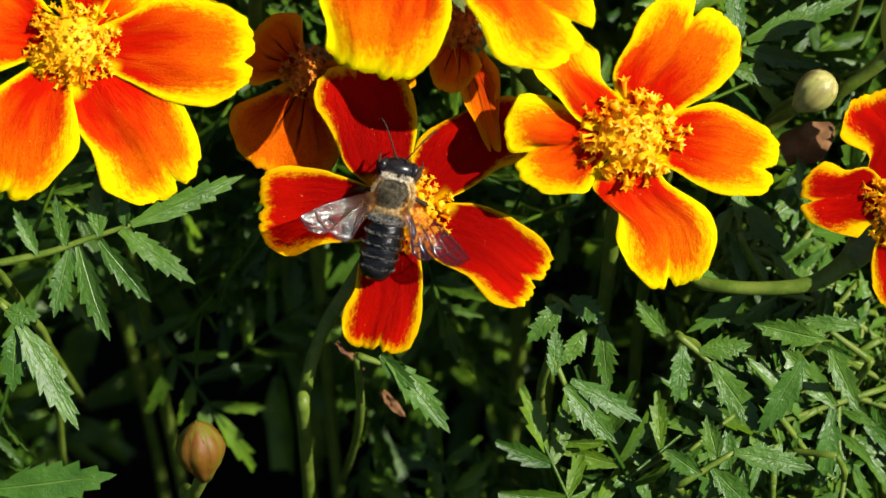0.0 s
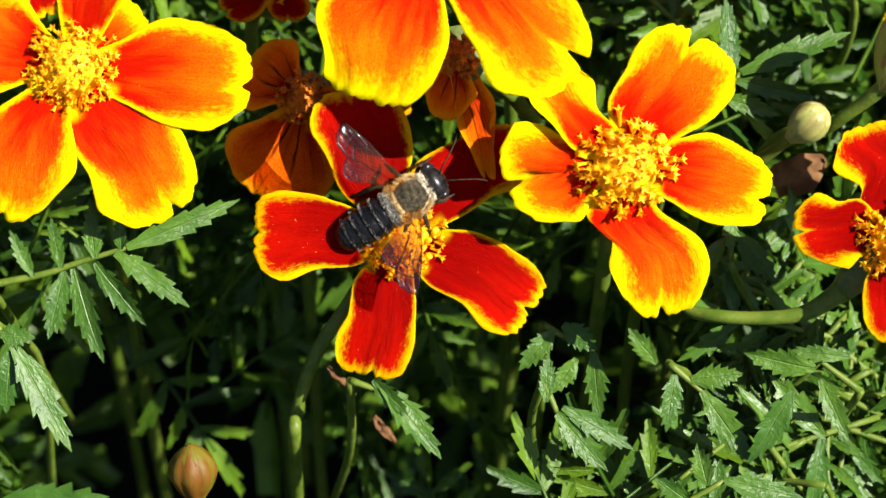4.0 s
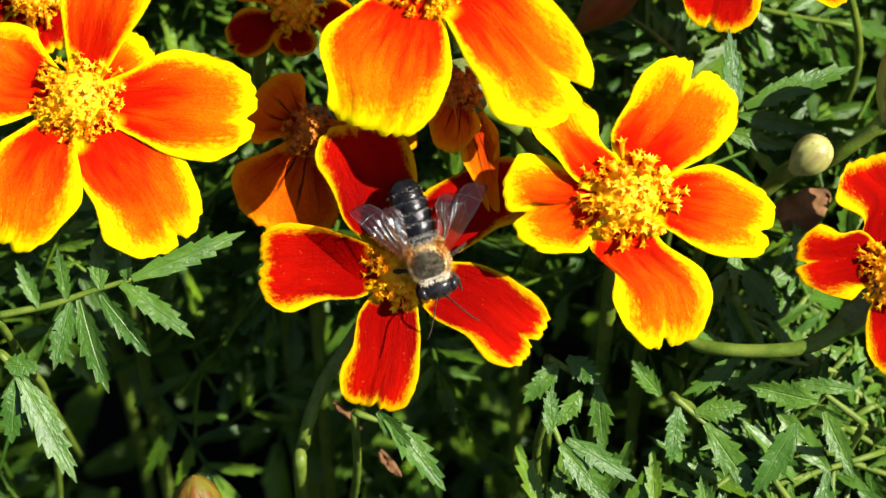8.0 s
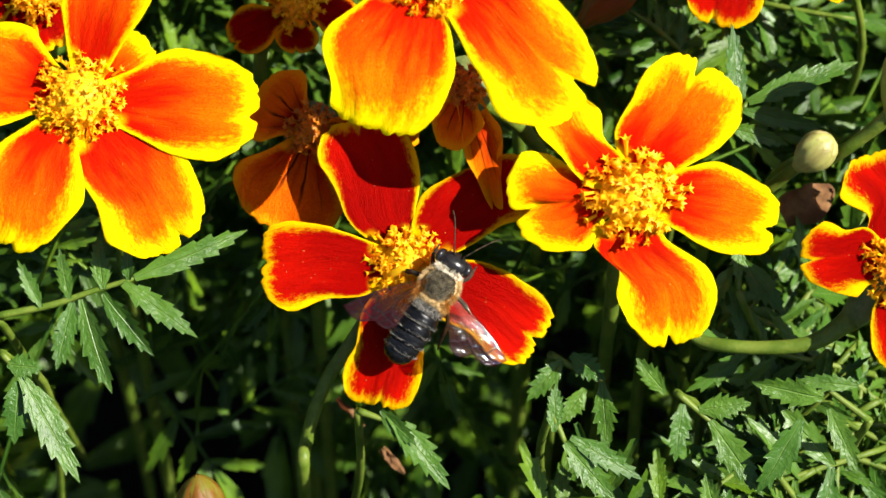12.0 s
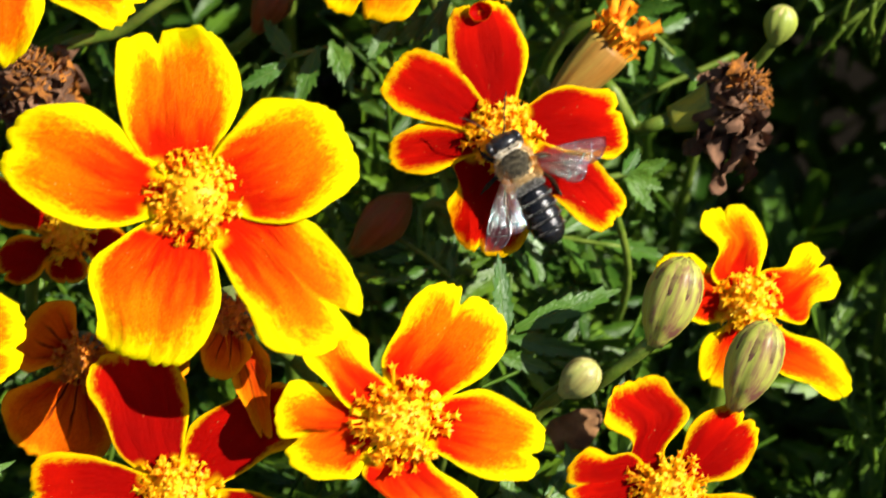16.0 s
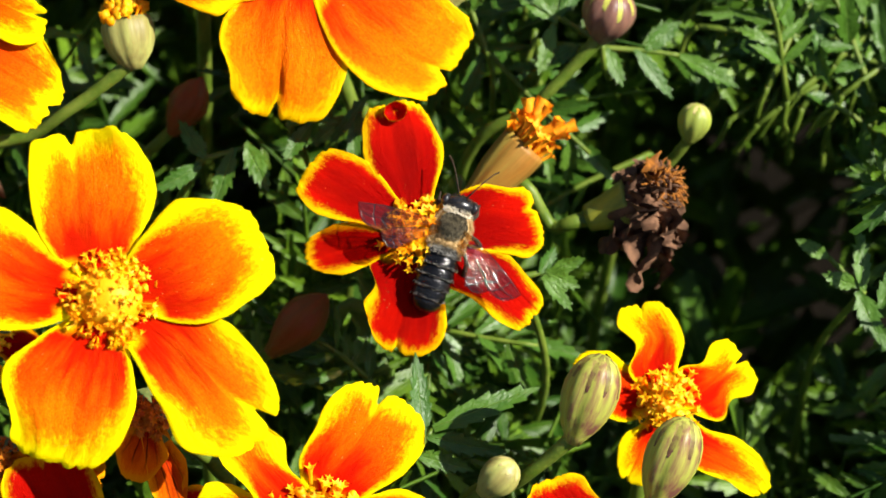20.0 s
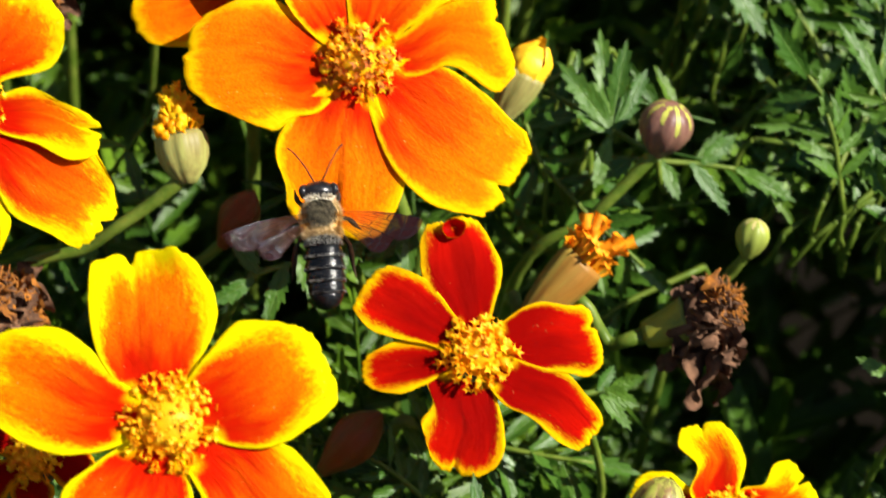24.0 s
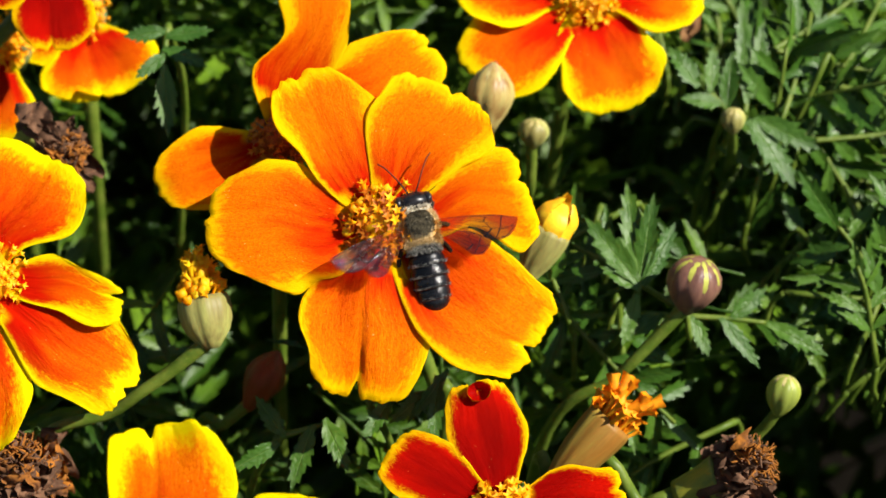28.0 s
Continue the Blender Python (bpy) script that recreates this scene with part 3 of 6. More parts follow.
            o.matrix_basis = pose(0, 0, 0, 0, 0, 60 * i + 10)
    else:
        for i in range(8):
            # bracts that close over the tip: short points, or broad ones that fold over the upper half
            low = rnd.uniform(0.56, 0.74) if kind == "purple" else rnd.uniform(0.55, 0.75) if kind == "green" else 0.80
            ang = 2 * math.pi * (i + 0.5 + rnd.uniform(-0.12, 0.12)) / 8
            lv, lf = [], []
            top_ = prof[-1][1] * rnd.uniform(0.97, 1.02)
            for j in range(9):
                t = j / 8
                hh = low + (top_ - low) * t
                k0 = max(k for k in range(len(prof) - 1) if prof[k][1] <= hh)
                (r0, h0), (r1, h1) = prof[k0], prof[k0 + 1]
                rr = r0 + (r1 - r0) * min(1, (hh - h0) / (h1 - h0))
                half = w * rr * rnd.uniform(0.27, 0.33) * math.sin(math.pi * (0.06 + 0.72 * t)) + 0.00004
                for k in (-1, 0, 1):
                    lv.append((w * rr * (1.04 if k == 0 else 1.0) + (0.0001 if k == 0 else 0.00002), k * half * (1 + 0.5 * noise.noise((t * 4, i * 3 + k, seed))), length * hh + (0.0001 if t == 1 else 0)))
            for j in range(8):
                for k in range(2):
                    lf.append((j * 3 + k, j * 3 + k + 1, j * 3 + k + 4, j * 3 + k + 3))
            o = link("bract_tip", lv, lf, {"red": mat, "olive": mat, "purple": BRACT_GREEN, "green": BRACT_TIP}.get(kind, BRACT_PALE), ob)
            o.matrix_basis = pose(0, 0, 0, 0, 0, math.degrees(ang))
    inv = (PLAN @ m).inverted()
    ft = Vector(foot)
    on = ft + (ft - a) * 1.1 + Vector((0, 0, -16))
    stem(ob, [Vector((0, 0, 0.0006)), inv @ at(*((a * 0.55 + ft * 0.45) + Vector((0, 0, -1)))), inv @ at(*(ft + Vector((0, 0, -3)))), inv @ at(*on), inv @ at(*(on + root_of(on) * 0.4)), inv @ at(*(on + root_of(on)))], 1.15, width * 0.17)
    return ob


def tube_floret(parent, m, length, seed):
    """A long tubular floret with a flared, lobed mouth."""
    rnd = random.Random(seed)
    v, f = [], []
    for r, h in ((0.45, 0), (0.62, 0.35), (0.75, 0.7), (0.95, 0.88)):
        v += [(r * math.cos(a * 0.628) / 1000, r * math.sin(a * 0.628) / 1000, h * length / 1000) for a in range(10)]
    v += [((1.5 if a % 2 else 1.0) * math.cos(a * 0.628) / 1000, (1.5 if a % 2 else 1.0) * math.sin(a * 0.628) / 1000, (1.0 + 0.06 * rnd.random()) * length / 1000) for a in range(10)]
    for i in range(4):
        for k in range(10):
            f.append((i * 10 + k, i * 10 + (k + 1) % 10, i * 10 + 10 + (k + 1) % 10, i * 10 + 10 + k))
    o = link("tubular_floret", v, f, SPENT, parent)
    o.matrix_basis = m
    return o


def along(a, b):
    """A plan pose at a whose +z points to b (mm)."""
    a, b = Vector(a), Vector(b)
    z = (b - a).normalized()
    x = z.orthogonal().normalized()
    m = Matrix((x, z.cross(x), z)).transposed().to_4x4()
    m.translation = a / 1000
    return m


SPENT_FLORETS = [floret_mesh(k + 7, 2.6 + 0.5 * k, SPENT) for k in range(4)]


def spent_head(base, mouth, width, tips, foot, label):
    """A head that has shed its rays: a long calyx with tubular florets standing out of it."""
    m = PLAN @ along(base, mouth)
    ob = empty("spent_flower", m, label, "flower", "marigold flowers")
    length, w = (Vector(mouth) - Vector(base)).length / 1000, width * 0.78 / 2000
    v, f = lathe([(w * r, length * h) for r, h in ((0.30, -0.42), (0.52, -0.20), (0.76, 0.08), (0.94, 0.38), (1.04, 0.70), (1.06, 0.90), (1.0, 1.0), (0.6, 0.92))], 48, 10, 0.05)
    link("calyx", v, f, SPENT_CALYX, ob)
    inv = m.inverted() @ PLAN
    rnd = random.Random(5)
    for i, tip in enumerate(tips):
        top = inv @ (Vector(tip) / 1000)
        start = Vector((w * 0.65 * math.cos(i * 2.4), w * 0.65 * math.sin(i * 2.4), length * 0.85))
        ln = (top - start).length * 1000
        z = (top - start).normalized()
        x = z.orthogonal().normalized()
        q = Matrix((x, z.cross(x), z)).transposed().to_4x4()
        q.translation = start
        tube_floret(ob, q, ln, i)
    for i in range(34):
        # shorter ones crowd the mouth
        q, a = math.sqrt((i + 0.5) / 34), i * 2.39996
        o = new("floret", rnd.choice(SPENT_FLORETS))
        o.parent = ob
        o.matrix_basis = pose(w * q * math.cos(a), w * q * math.sin(a), length * rnd.uniform(0.86, 0.98), 0, 0, math.degrees(a)) @ pose(0, 0, 0, rnd.uniform(-15, 15), 22 * q + rnd.uniform(-12, 12), 0) @ Matrix.Scale(rnd.uniform(0.9, 1.55), 4)
    on = Vector(foot) + (Vector(foot) - Vector(base)) * 1.2 + Vector((0, 0, -16))
    stem(ob, [Vector((0, 0, -length * 0.33)), m.inverted() @ at(*foot), m.inverted() @ at(*on), m.inverted() @ at(*(on + root_of(on)))], 1.2, 2.0)
    return ob


def shred(parent, a, b, width, seed, mat):
    """A shrivelled ray: a curled, crumpled strip from a to b in the parent's space (mm)."""
    a, b = Vector(a), Vector(b)
    d = b - a
    side = d.cross(Vector((0, 0, 1))).normalized()
    up = side.cross(d).normalized()
    v, f, n = [], [], 12
    for i in range(n + 1):
        t = i / n
        wide = width * (0.45 + 0.55 * math.sin(math.pi * min(1, t * 0.8 + 0.12))) * (1 - 0.5 * t ** 4)
        for k in range(7):
            q = k / 6 * 2 - 1
            p = a + d * t + side * q * wide / 2 + up * (width * 0.34 * q * q * math.cos(t * 6 + seed) + 1.3 * noise.noise((t * 5 + seed, q * 2.5, seed)) + 0.6 * noise.noise((t * 11 + seed, q * 5, seed)))
            p += side * 0.9 * noise.noise((t * 3, seed * 2, 1)) + up * 1.6 * noise.noise((t * 2.2, seed, 4))
            v.append(tuple(p / 1000))
    m = len(v)
    v += [tuple((Vector(p) - up * 0.0003)) for p in v]
    for i in range(n):
        for k in range(6):
            q = (i * 7 + k, i * 7 + k + 1, i * 7 + k + 8, i * 7 + k + 7)
            f += [q, tuple(c + m for c in q[::-1])]
    return link("shrivelled_petal", v, f, mat, parent)


def withered(c, top, radius, shreds, foot, label, seed):
    """A dead head: yellowed calyx, crumbling disc and hanging brown rays. c: where the rays spring; top: the disc's crown; plan places."""
    m = PLAN @ along(c, top)
    ob = empty("withered_flower", m, label, "flower", "withered flowers")
    rnd = random.Random(seed)
    high = (Vector(top) - Vector(c)).length
    v, f = lathe([(radius * r / 1000, high * h / 1000) for r, h in ((0.5, -0.3), (0.66, 0.1), (0.72, 0.35), (0.70, 0.6), (0.60, 0.8), (0.40, 0.95), (0.16, 1.03), (0.02, 1.05))], 26)
    v = [tuple(Vector(p) * (0.92 + 0.35 * noise.noise(Vector(p) * 330) + 0.35 * noise.noise(Vector(p) * 900))) for p in v]
    link("disc", v, f, WITHER, ob)
    for i in range(130):
        # dry florets, matted and bent every way, rusty at the crown
        q = math.sqrt((i + 0.5) / 130)
        a = i * 2.39996 + rnd.uniform(-0.4, 0.4)
        rr, z = radius * 0.6 * q, 1.05 - 0.4 * q * q
        n = rnd.uniform(0.0012, 0.0030)
        tv, tf = tube([(0, 0, -0.0006), (rnd.uniform(-0.0006, 0.0006), rnd.uniform(-0.0006, 0.0006), n * 0.5), (rnd.uniform(-0.0016, 0.0016), rnd.uniform(-0.0016, 0.0016), n)], [0.00025, rnd.uniform(0.00015, 0.00032), rnd.uniform(0.00006, 0.0002)], 5)
        o = link("dry_floret", tv, tf, WITHER_TIP if rnd.random() < 1.0 - 0.5 * q else WITHER, ob)
        o.matrix_basis = pose(rr * math.cos(a) / 1000, rr * math.sin(a) / 1000, high * z / 1000, 0, 0, math.degrees(a)) @ pose(0, 0, 0, rnd.uniform(-35, 35), 55 * q + rnd.uniform(-30, 30), 0)
    inv = m.inverted() @ PLAN
    for i, (tip, width) in enumerate(shreds):
        b = (inv @ (Vector(tip) / 1000)) * 1000
        g = Vector((b.x, b.y, 0)).normalized() * radius * 0.7
        shred(ob, (g.x, g.y, high * 0.35), b, width * 1.35, seed * 3.3 + i, WITHER)
    hang = ob.matrix_world.to_3x3().inverted() @ Vector((0, -0.25, -1))
    for i in range(38):
        a, s = i * 2.4, rnd.uniform(0.5, 1.1)
        d = Vector((math.cos(a), math.sin(a), 0))
        lift = high * rnd.uniform(0.3, 0.95)
        foot_ = d * radius * 0.6 + Vector((0, 0, lift))
        shred(ob, foot_, foot_ + d * radius * 0.55 * s + hang * radius * rnd.uniform(0.2, 1.0), radius * rnd.uniform(0.45, 1.0), seed * 5.1 + i, WITHER_TIP if lift > 0.8 * high else WITHER)
    end = m.inverted() @ at(*foot)
    cl = end * 0.55
    line = smooth_line([Vector((0, 0, 0.001)), cl * 0.35, cl], 5)
    tv, tf = tube(line, [radius * (0.72 - 0.34 * i / (len(line) - 1)) / 1000 for i in range(len(line))], 14)
    link("calyx", tv, tf, OLD_CALYX, ob, "yellowed green calyx")
    on = Vector(foot) + (Vector(foot) - Vector(c)) * 0.9 + Vector((0, 0, -18))
    stem(ob, [cl, end, m.inverted() @ at(*on), m.inverted() @ at(*(on + root_of(on)))], 1.2, 1.8)
    return ob


DRY = stem_material("dry_leaf", (0.19, 0.095, 0.035), (0.11, 0.05, 0.02), 0.85)


def dry_scrap(a, b, width, label, seed):
    """A dried, curled leaf lying among the stems; plan places."""
    ob = empty("dry_leaf", PLAN @ pose(*(Vector(a) / 1000)), label, "leaf")
    shred(ob, (0, 0, 0), Vector(b) - Vector(a), width, seed, DRY).name = "blade"
    return ob


# ---- ground ----
v, f = [], []
n = 90
for j in range(n + 1):
    for i in range(n + 1):
        a, b = 2 * i / n - 1, 2 * j / n - 1
        x, y = 0.9 * a * (1 + 400 * a ** 14), 0.1 + 0.9 * b * (1 + 400 * b ** 14)
        v.append((x, y, 0.012 * noise.noise((x * 9, y * 9, 0)) + 0.006 * noise.noise((x * 40, y * 40, 3))))
for j in range(n):
    for i in range(n):
        f.append((j * (n + 1) + i, j * (n + 1) + i + 1, (j + 1) * (n + 1) + i + 1, (j + 1) * (n + 1) + i))
tagged(link("ground", v, f, SHADED_SOIL), "moist garden soil, coloured near black for the shade under the plants", "soil", kind="structure")

# ---- flowers ----
WORDS = {"red": "deep red marigold with thin yellow petal edges and a yellow disc",
         "darkred": "small dark red marigold with yellow edges, half hidden below others",
         "mix": "orange-red marigold with broad yellow petal edges on a green stem",
         "orange": "large bright orange and yellow marigold facing the sun",
         "gold": "golden orange marigold with narrow yellow petal edges",
         "dull": "wilting dull orange marigold with drooping creased petals"}
# the disc's place, its radius, kind, petals (see petal), lean, age, the stem's way, the calyx's foot, words
FLOWERS = {}
FLOWERS["a"] = ((-63.4, 26.2, 6.4), 7.5, "mix", [
                (-0.1, 31.1, 12, 0.25, 0.1, (4.9, 8.3, 7.7), (6.7, 10.2, 11), (0.16, 0.12), (0.06, 0.25)),
                (-54.1, 30.8, 8, 0.3, 0.1, (7.7, 9, 8.3), (8, 8.5, 10.9), (0.12, 0.12), (0.06, -0.1)),
                (-115.2, 29, 8, 0.3, 0.1, (3, 6.7, 8.3), (6.4, 9.7, 8.8), (0.29, 0.19), (0.03, 0)),
                (163, 23.4, 12, 0.2, 0.1, (5.3, 8.9, 9.1), (5.3, 9, 9.1), (0.16, 0.2), (0.06, 0.09)),
                (69.3, 30.4, 22, 0.2, 0.2, (6, 9.5, 11.6), (3.8, 6.1, 7.3), (0.04, 0.03), (0.08, 0)),
                (41, 15.4, -4, 0.2, 0.1, (3.1, 5.2, 5.3), (3.1, 5.2, 5.3), (0.16, 0.2), (0.05, 0.22))],
                (0, 0), 0, [], (0, 0, -17), "")
FLOWERS["b"] = ((-6.7, -3.5, -7.1), 7, "red", [
                (102.3, 27.8, 4, 0.25, 0.2, (8.4, 10.2, 11.5), (3, 5.4, 5.6), (0.02, 0.14), (0.03, 0.3)),
                (42.6, 28.6, 4, 0.25, 0.2, (5.9, 7.9, 6.9), (4.6, 6, 8.8), (0.35, 0.02), (0.03, 0.1)),
                (178.7, 26.3, 10, 0.2, 0.2, (5.6, 6.1, 8.4), (5.1, 7.1, 7.7), (0.07, 0.02), (0.03, 0.1)),
                (-32.7, 27.2, 8, 0.25, 0.2, (7.2, 8.7, 8.6), (4.8, 4.3, 6), (0.02, 0.05), (0.06, 0)),
                (-101.5, 25.9, 4, 0.3, 0.2, (4.3, 5.8, 6), (6.5, 6.6, 7.9), (0.03, 0.02), (0.04, -0.1))],
                (0, 0), 0, [(-16.1, -15.9, -18.0), (-22.5, -25.6, -21.6), (-26.2, -36.7, -26.8), (-26.9, -47.4, -34.2)], (-5, -6, -15), "")
FLOWERS["c"] = ((-2.8, 47.6, 19.1), 7.8, "orange", [
                (99.4, 29.2, 12, 0.2, 0.15, (8.8, 10.2, 9.7), (6.2, 10.4, 11.1), (0.02, 0.15), (0.07, -0.25)),
                (23.6, 28, 14, 0.25, 0.1, (6.3, 8.7, 10.5), (9.2, 11.1, 10.1), (0.26, 0.02), (0, 0)),
                (-34.7, 34.9, 6, 0.25, 0.1, (7.8, 7.1, 7.6), (7, 11, 14.2), (0.31, 0.13), (0.12, -0.1)),
                (-109.5, 29.3, 8, 0.3, 0.1, (7.1, 10.1, 9.8), (9.1, 13, 9.2), (0.1, 0.02), (0.02, -0.4)),
                (164.3, 33.7, 10, 0.25, 0.1, (7.5, 9.9, 9.4), (4.4, 8.6, 10.2), (0.19, 0.17), (0.04, -0.05))],
                (0, 0), 0, [(3.5, 37.6, -5.4), (13.6, 28.0, -33.0)], (0, 0, -17), "")
FLOWERS["d"] = ((32.5, 9.0, 3.7), 8, "mix", [
                (61.3, 26.2, 14, 0.2, 0.15, (8, 8.2, 8.5), (5.6, 9.2, 10.3), (0.09, 0.09), (0.12, -0.15)),
                (-11.4, 25.9, 8, 0.25, 0.1, (6.5, 8.5, 7.4), (4.6, 6.8, 6.5), (0.14, 0.02), (0.08, 0.25)),
                (-82.2, 27.2, 6, 0.3, 0.1, (5, 11.6, 11.9), (8, 4.2, 5.3), (0.11, 0.27), (0.08, 0)),
                (-160.2, 20.8, 10, 0.25, 0.2, (2.6, 6.1, 5.2), (6.8, 11.6, 13.7), (0.19, 0.11), (0.16, 0)),
                (129.7, 24.4, 16, 0.2, 0.15, (5.2, 5.3, 5.8), (3, 2.6, 5), (0.1, 0.25), (0.03, 0))],
                (0, 0), -1, [], (0, 0, -17), "")
FLOWERS["e"] = ((53.4, 62.0, -13.5), 6, "red", [
                (99.9, 25.1, 12, 0.2, 0.1, (4.1, 7.3, 6.9), (4.6, 7.3, 6.8), (0.03, 0.1), (0.05, -0.2)),
                (14.4, 22.6, 8, 0.25, 0.1, (5.1, 6, 4), (5.6, 7.4, 9.5), (0.02, 0.02), (0.03, -0.3)),
                (-37.4, 26.5, 6, 0.3, 0.15, (4.1, 6.7, 5.7), (4.8, 3.9, 4.4), (0.05, 0.05), (0.04, 0.2)),
                (-99.2, 22.4, 4, 0.3, 0.15, (4.4, 6.6, 7.4), (8.5, 6.8, 8.5), (0.09, 0.27), (0.08, 0.1)),
                (-172.3, 21.6, 8, 0.25, 0.2, (3.1, 4.5, 5.5), (1.9, 3.8, 4.1), (0.17, 0.17), (0, 0)),
                (146.4, 24.2, 10, 0.25, 0.15, (3.9, 6.2, 7.3), (3.7, 5.7, 5.8), (0.03, 0.1), (0, 0))],
                (0, 0), -1, [(47.7, 50.9, -46.7), (39.2, 44.9, -55.2)], (-4, -5, -17), "")
FLOWERS["f"] = ((79.8, -3.9, 5.0), 6.5, "red", [
                (102.6, 20.9, 12, 0.2, 0.2, (5.2, 4.4, 8.6), (1.1, 6.8, 4.8), (0.17, 0.02), (0.03, 0)),
                (42, 20, 10, 0.25, 0.15, (3.3, 5.9, 6.2), (3.3, 5.8, 6.2), (0.16, 0.2), (0.08, -0.01)),
                (-27, 21.3, 6, 0.25, 0.15, (2.9, 5.3, 5.8), (2.9, 5.5, 5.8), (0.16, 0.2), (0.05, -0.18)),
                (-90.6, 18.4, 4, 0.25, 0.2, (4.2, 6.4, 7.3), (4.8, 5.8, 5.5), (0.21, 0.15), (0.03, 0)),
                (182.5, 18.2, 10, 0.25, 0.2, (2.3, 2.8, 4.7), (7.3, 7.1, 8.8), (0.44, 0.13), (0.14, 0.05))],
                (0, 0), 0, [(65.5, -17.4, -6.6), (56.6, -18.4, -8.4), (46.7, -17.6, -11.6), (37.7, -15.5, -26.1)], (-7.5, -9.5, -11), "")
FLOWERS["g"] = ((-27.4, 44.6, -23.2), 4, "darkred", [
                (150, 19.7, 12, 0.3, 0.2, (2.3, 4.1, 4.3), (2.3, 4, 4.3), (0.16, 0.2), (0.08, 0.24)),
                (-153, 14.2, 6, 0.3, 0.2, (2.3, 4.2, 4.5), (2.3, 4.2, 4.5), (0.16, 0.2), (0.08, -0.22)),
                (-90, 8.8, 6, 0.3, 0.2, (2, 3.8, 4), (2, 3.7, 4), (0.16, 0.2), (0.08, 0.05)),
                (-13, 11.4, 8, 0.3, 0.2, (2.1, 3.8, 4), (2.1, 3.8, 4), (0.16, 0.2), (0.08, 0.15)),
                (69, 11.4, 8, 0.3, 0.2, (2.1, 3.8, 4), (2.1, 3.8, 4), (0.16, 0.2), (0.08, -0.25))],
                (0, 0), 0, [(-31.0, 39.0, -41.0), (-36.0, 30.9, -48.0)], (0, 0, -17), "")
FLOWERS["h"] = ((32.6, 116.5, -14.1), 6.5, "gold", [
                (179.4, 32.4, 10, 0.25, 0.1, (9.5, 10.9, 13.6), (6, 11, 11.6), (0.41, 0.23), (0.03, 0.2)),
                (115.6, 31.8, 12, 0.2, 0.15, (6.6, 7.9, 9.7), (5, 7, 9.6), (0.07, 0.24), (0.04, -0.2)),
                (68.3, 28.3, 12, 0.2, 0.15, (6, 9.6, 8.3), (6.1, 10.1, 14.7), (0.02, 0.15), (0.04, 0.1)),
                (15.8, 28, 10, 0.2, 0.15, (2.7, 6.2, 7.8), (5.8, 5.8, 12.9), (0.02, 0.02), (0.05, -0.3)),
                (-31.2, 36.4, 6, 0.3, 0.1, (6.8, 7.1, 5.3), (11.9, 16.2, 15.5), (0.02, 0.05), (0.08, 0.2)),
                (-101.9, 32.6, 4, 0.3, 0.1, (7.5, 12.7, 11.9), (8.5, 12, 8.8), (0.02, 0.06), (0.1, 0.05))],
                (0, 0), -0.4, [(44.3, 90.5, -44.6), (46.4, 82.6, -52.7)], (0, 0, -17), "")
FLOWERS["i"] = ((14.1, 134.3, -23.6), 5, "gold", [
                (-162.5, 24.4, 8, 0.3, 0.15, (5.4, 8.2, 8.6), (4.6, 6.6, 7.2), (0.21, 0.3), (0.03, 0)),
                (71.4, 33.7, 24, 0.2, 0.4, (8.3, 4.7, 8.5), (5.8, 6.3, 7.2), (0.06, 0.24), (0.03, 0)),
                (33.3, 34.9, 12, 0.25, 0.1, (6.3, 5.8, 7.4), (6.3, 9.6, 9.5), (0.24, 0.03), (0.03, 0))],
                (0, 0), 1, [], (0, 0, -17), "")
FLOWERS["k"] = ((98.1, 29.9, -11.5), 5, "mix", [
                (100.5, 18.9, 14, 0.35, 0.5, (5.8, 3.4, 6), (3.6, 5.6, 5.3), (0.02, 0.13), (0.06, -0.1)),
                (33.1, 17.3, 10, 0.35, 0.4, (3.8, 2.3, 4.2), (8.5, 6.6, 7.8), (0.08, 0.02), (0.14, 0)),
                (-45.2, 25.2, 4, 0.3, 0.2, (1.6, 4.5, 5.2), (5.6, 5.1, 2.6), (0.08, 0.2), (0.03, 0.2)),
                (157.9, 18.5, 8, 0.3, 0.2, (5.9, 6.4, 4.7), (3.3, 4.1, 5.2), (0.24, 0.16), (0, 0)),
                (-116, 16.2, 4, 0.3, 0.2, (2.3, 4.3, 4.7), (2.3, 4.4, 4.7), (0.16, 0.2), (0.06, 0.15))],
                (0, 0), -1, [], (0, 0, -17), "")
FLOWERS["l"] = ((76.8, 168.8, -42.2), 7, "mix", [
                (-143.2, 29.3, 8, 0.25, 0.15, (6.1, 9.1, 10.2), (6.3, 10.6, 8.8), (0.14, 0.07), (0.03, 0)),
                (-78.5, 25, 4, 0.3, 0.15, (8, 10.5, 12.5), (8, 8.5, 9.5), (0.2, 0.12), (0.02, 0.2)),
                (-2, 24.1, 8, 0.25, 0.1, (4.9, 8.2, 8.4), (4.9, 8.4, 8.4), (0.16, 0.2), (0.05, -0.22)),
                (178, 26.7, 16, 0.25, 0.3, (4.9, 8.4, 8.4), (4.9, 8.2, 8.4), (0.16, 0.2), (0.05, 0.23)),
                (104, 22.7, 10, 0.2, 0.1, (5.2, 8.7, 8.9), (5.2, 8.9, 8.9), (0.16, 0.2), (0.05, -0.09)),
                (48, 25.2, 10, 0.2, 0.1, (5.2, 8.9, 8.9), (5.2, 8.7, 8.9), (0.16, 0.2), (0.05, -0.11))],
                (0, 0), 0, [], (0, 0, -17), "")
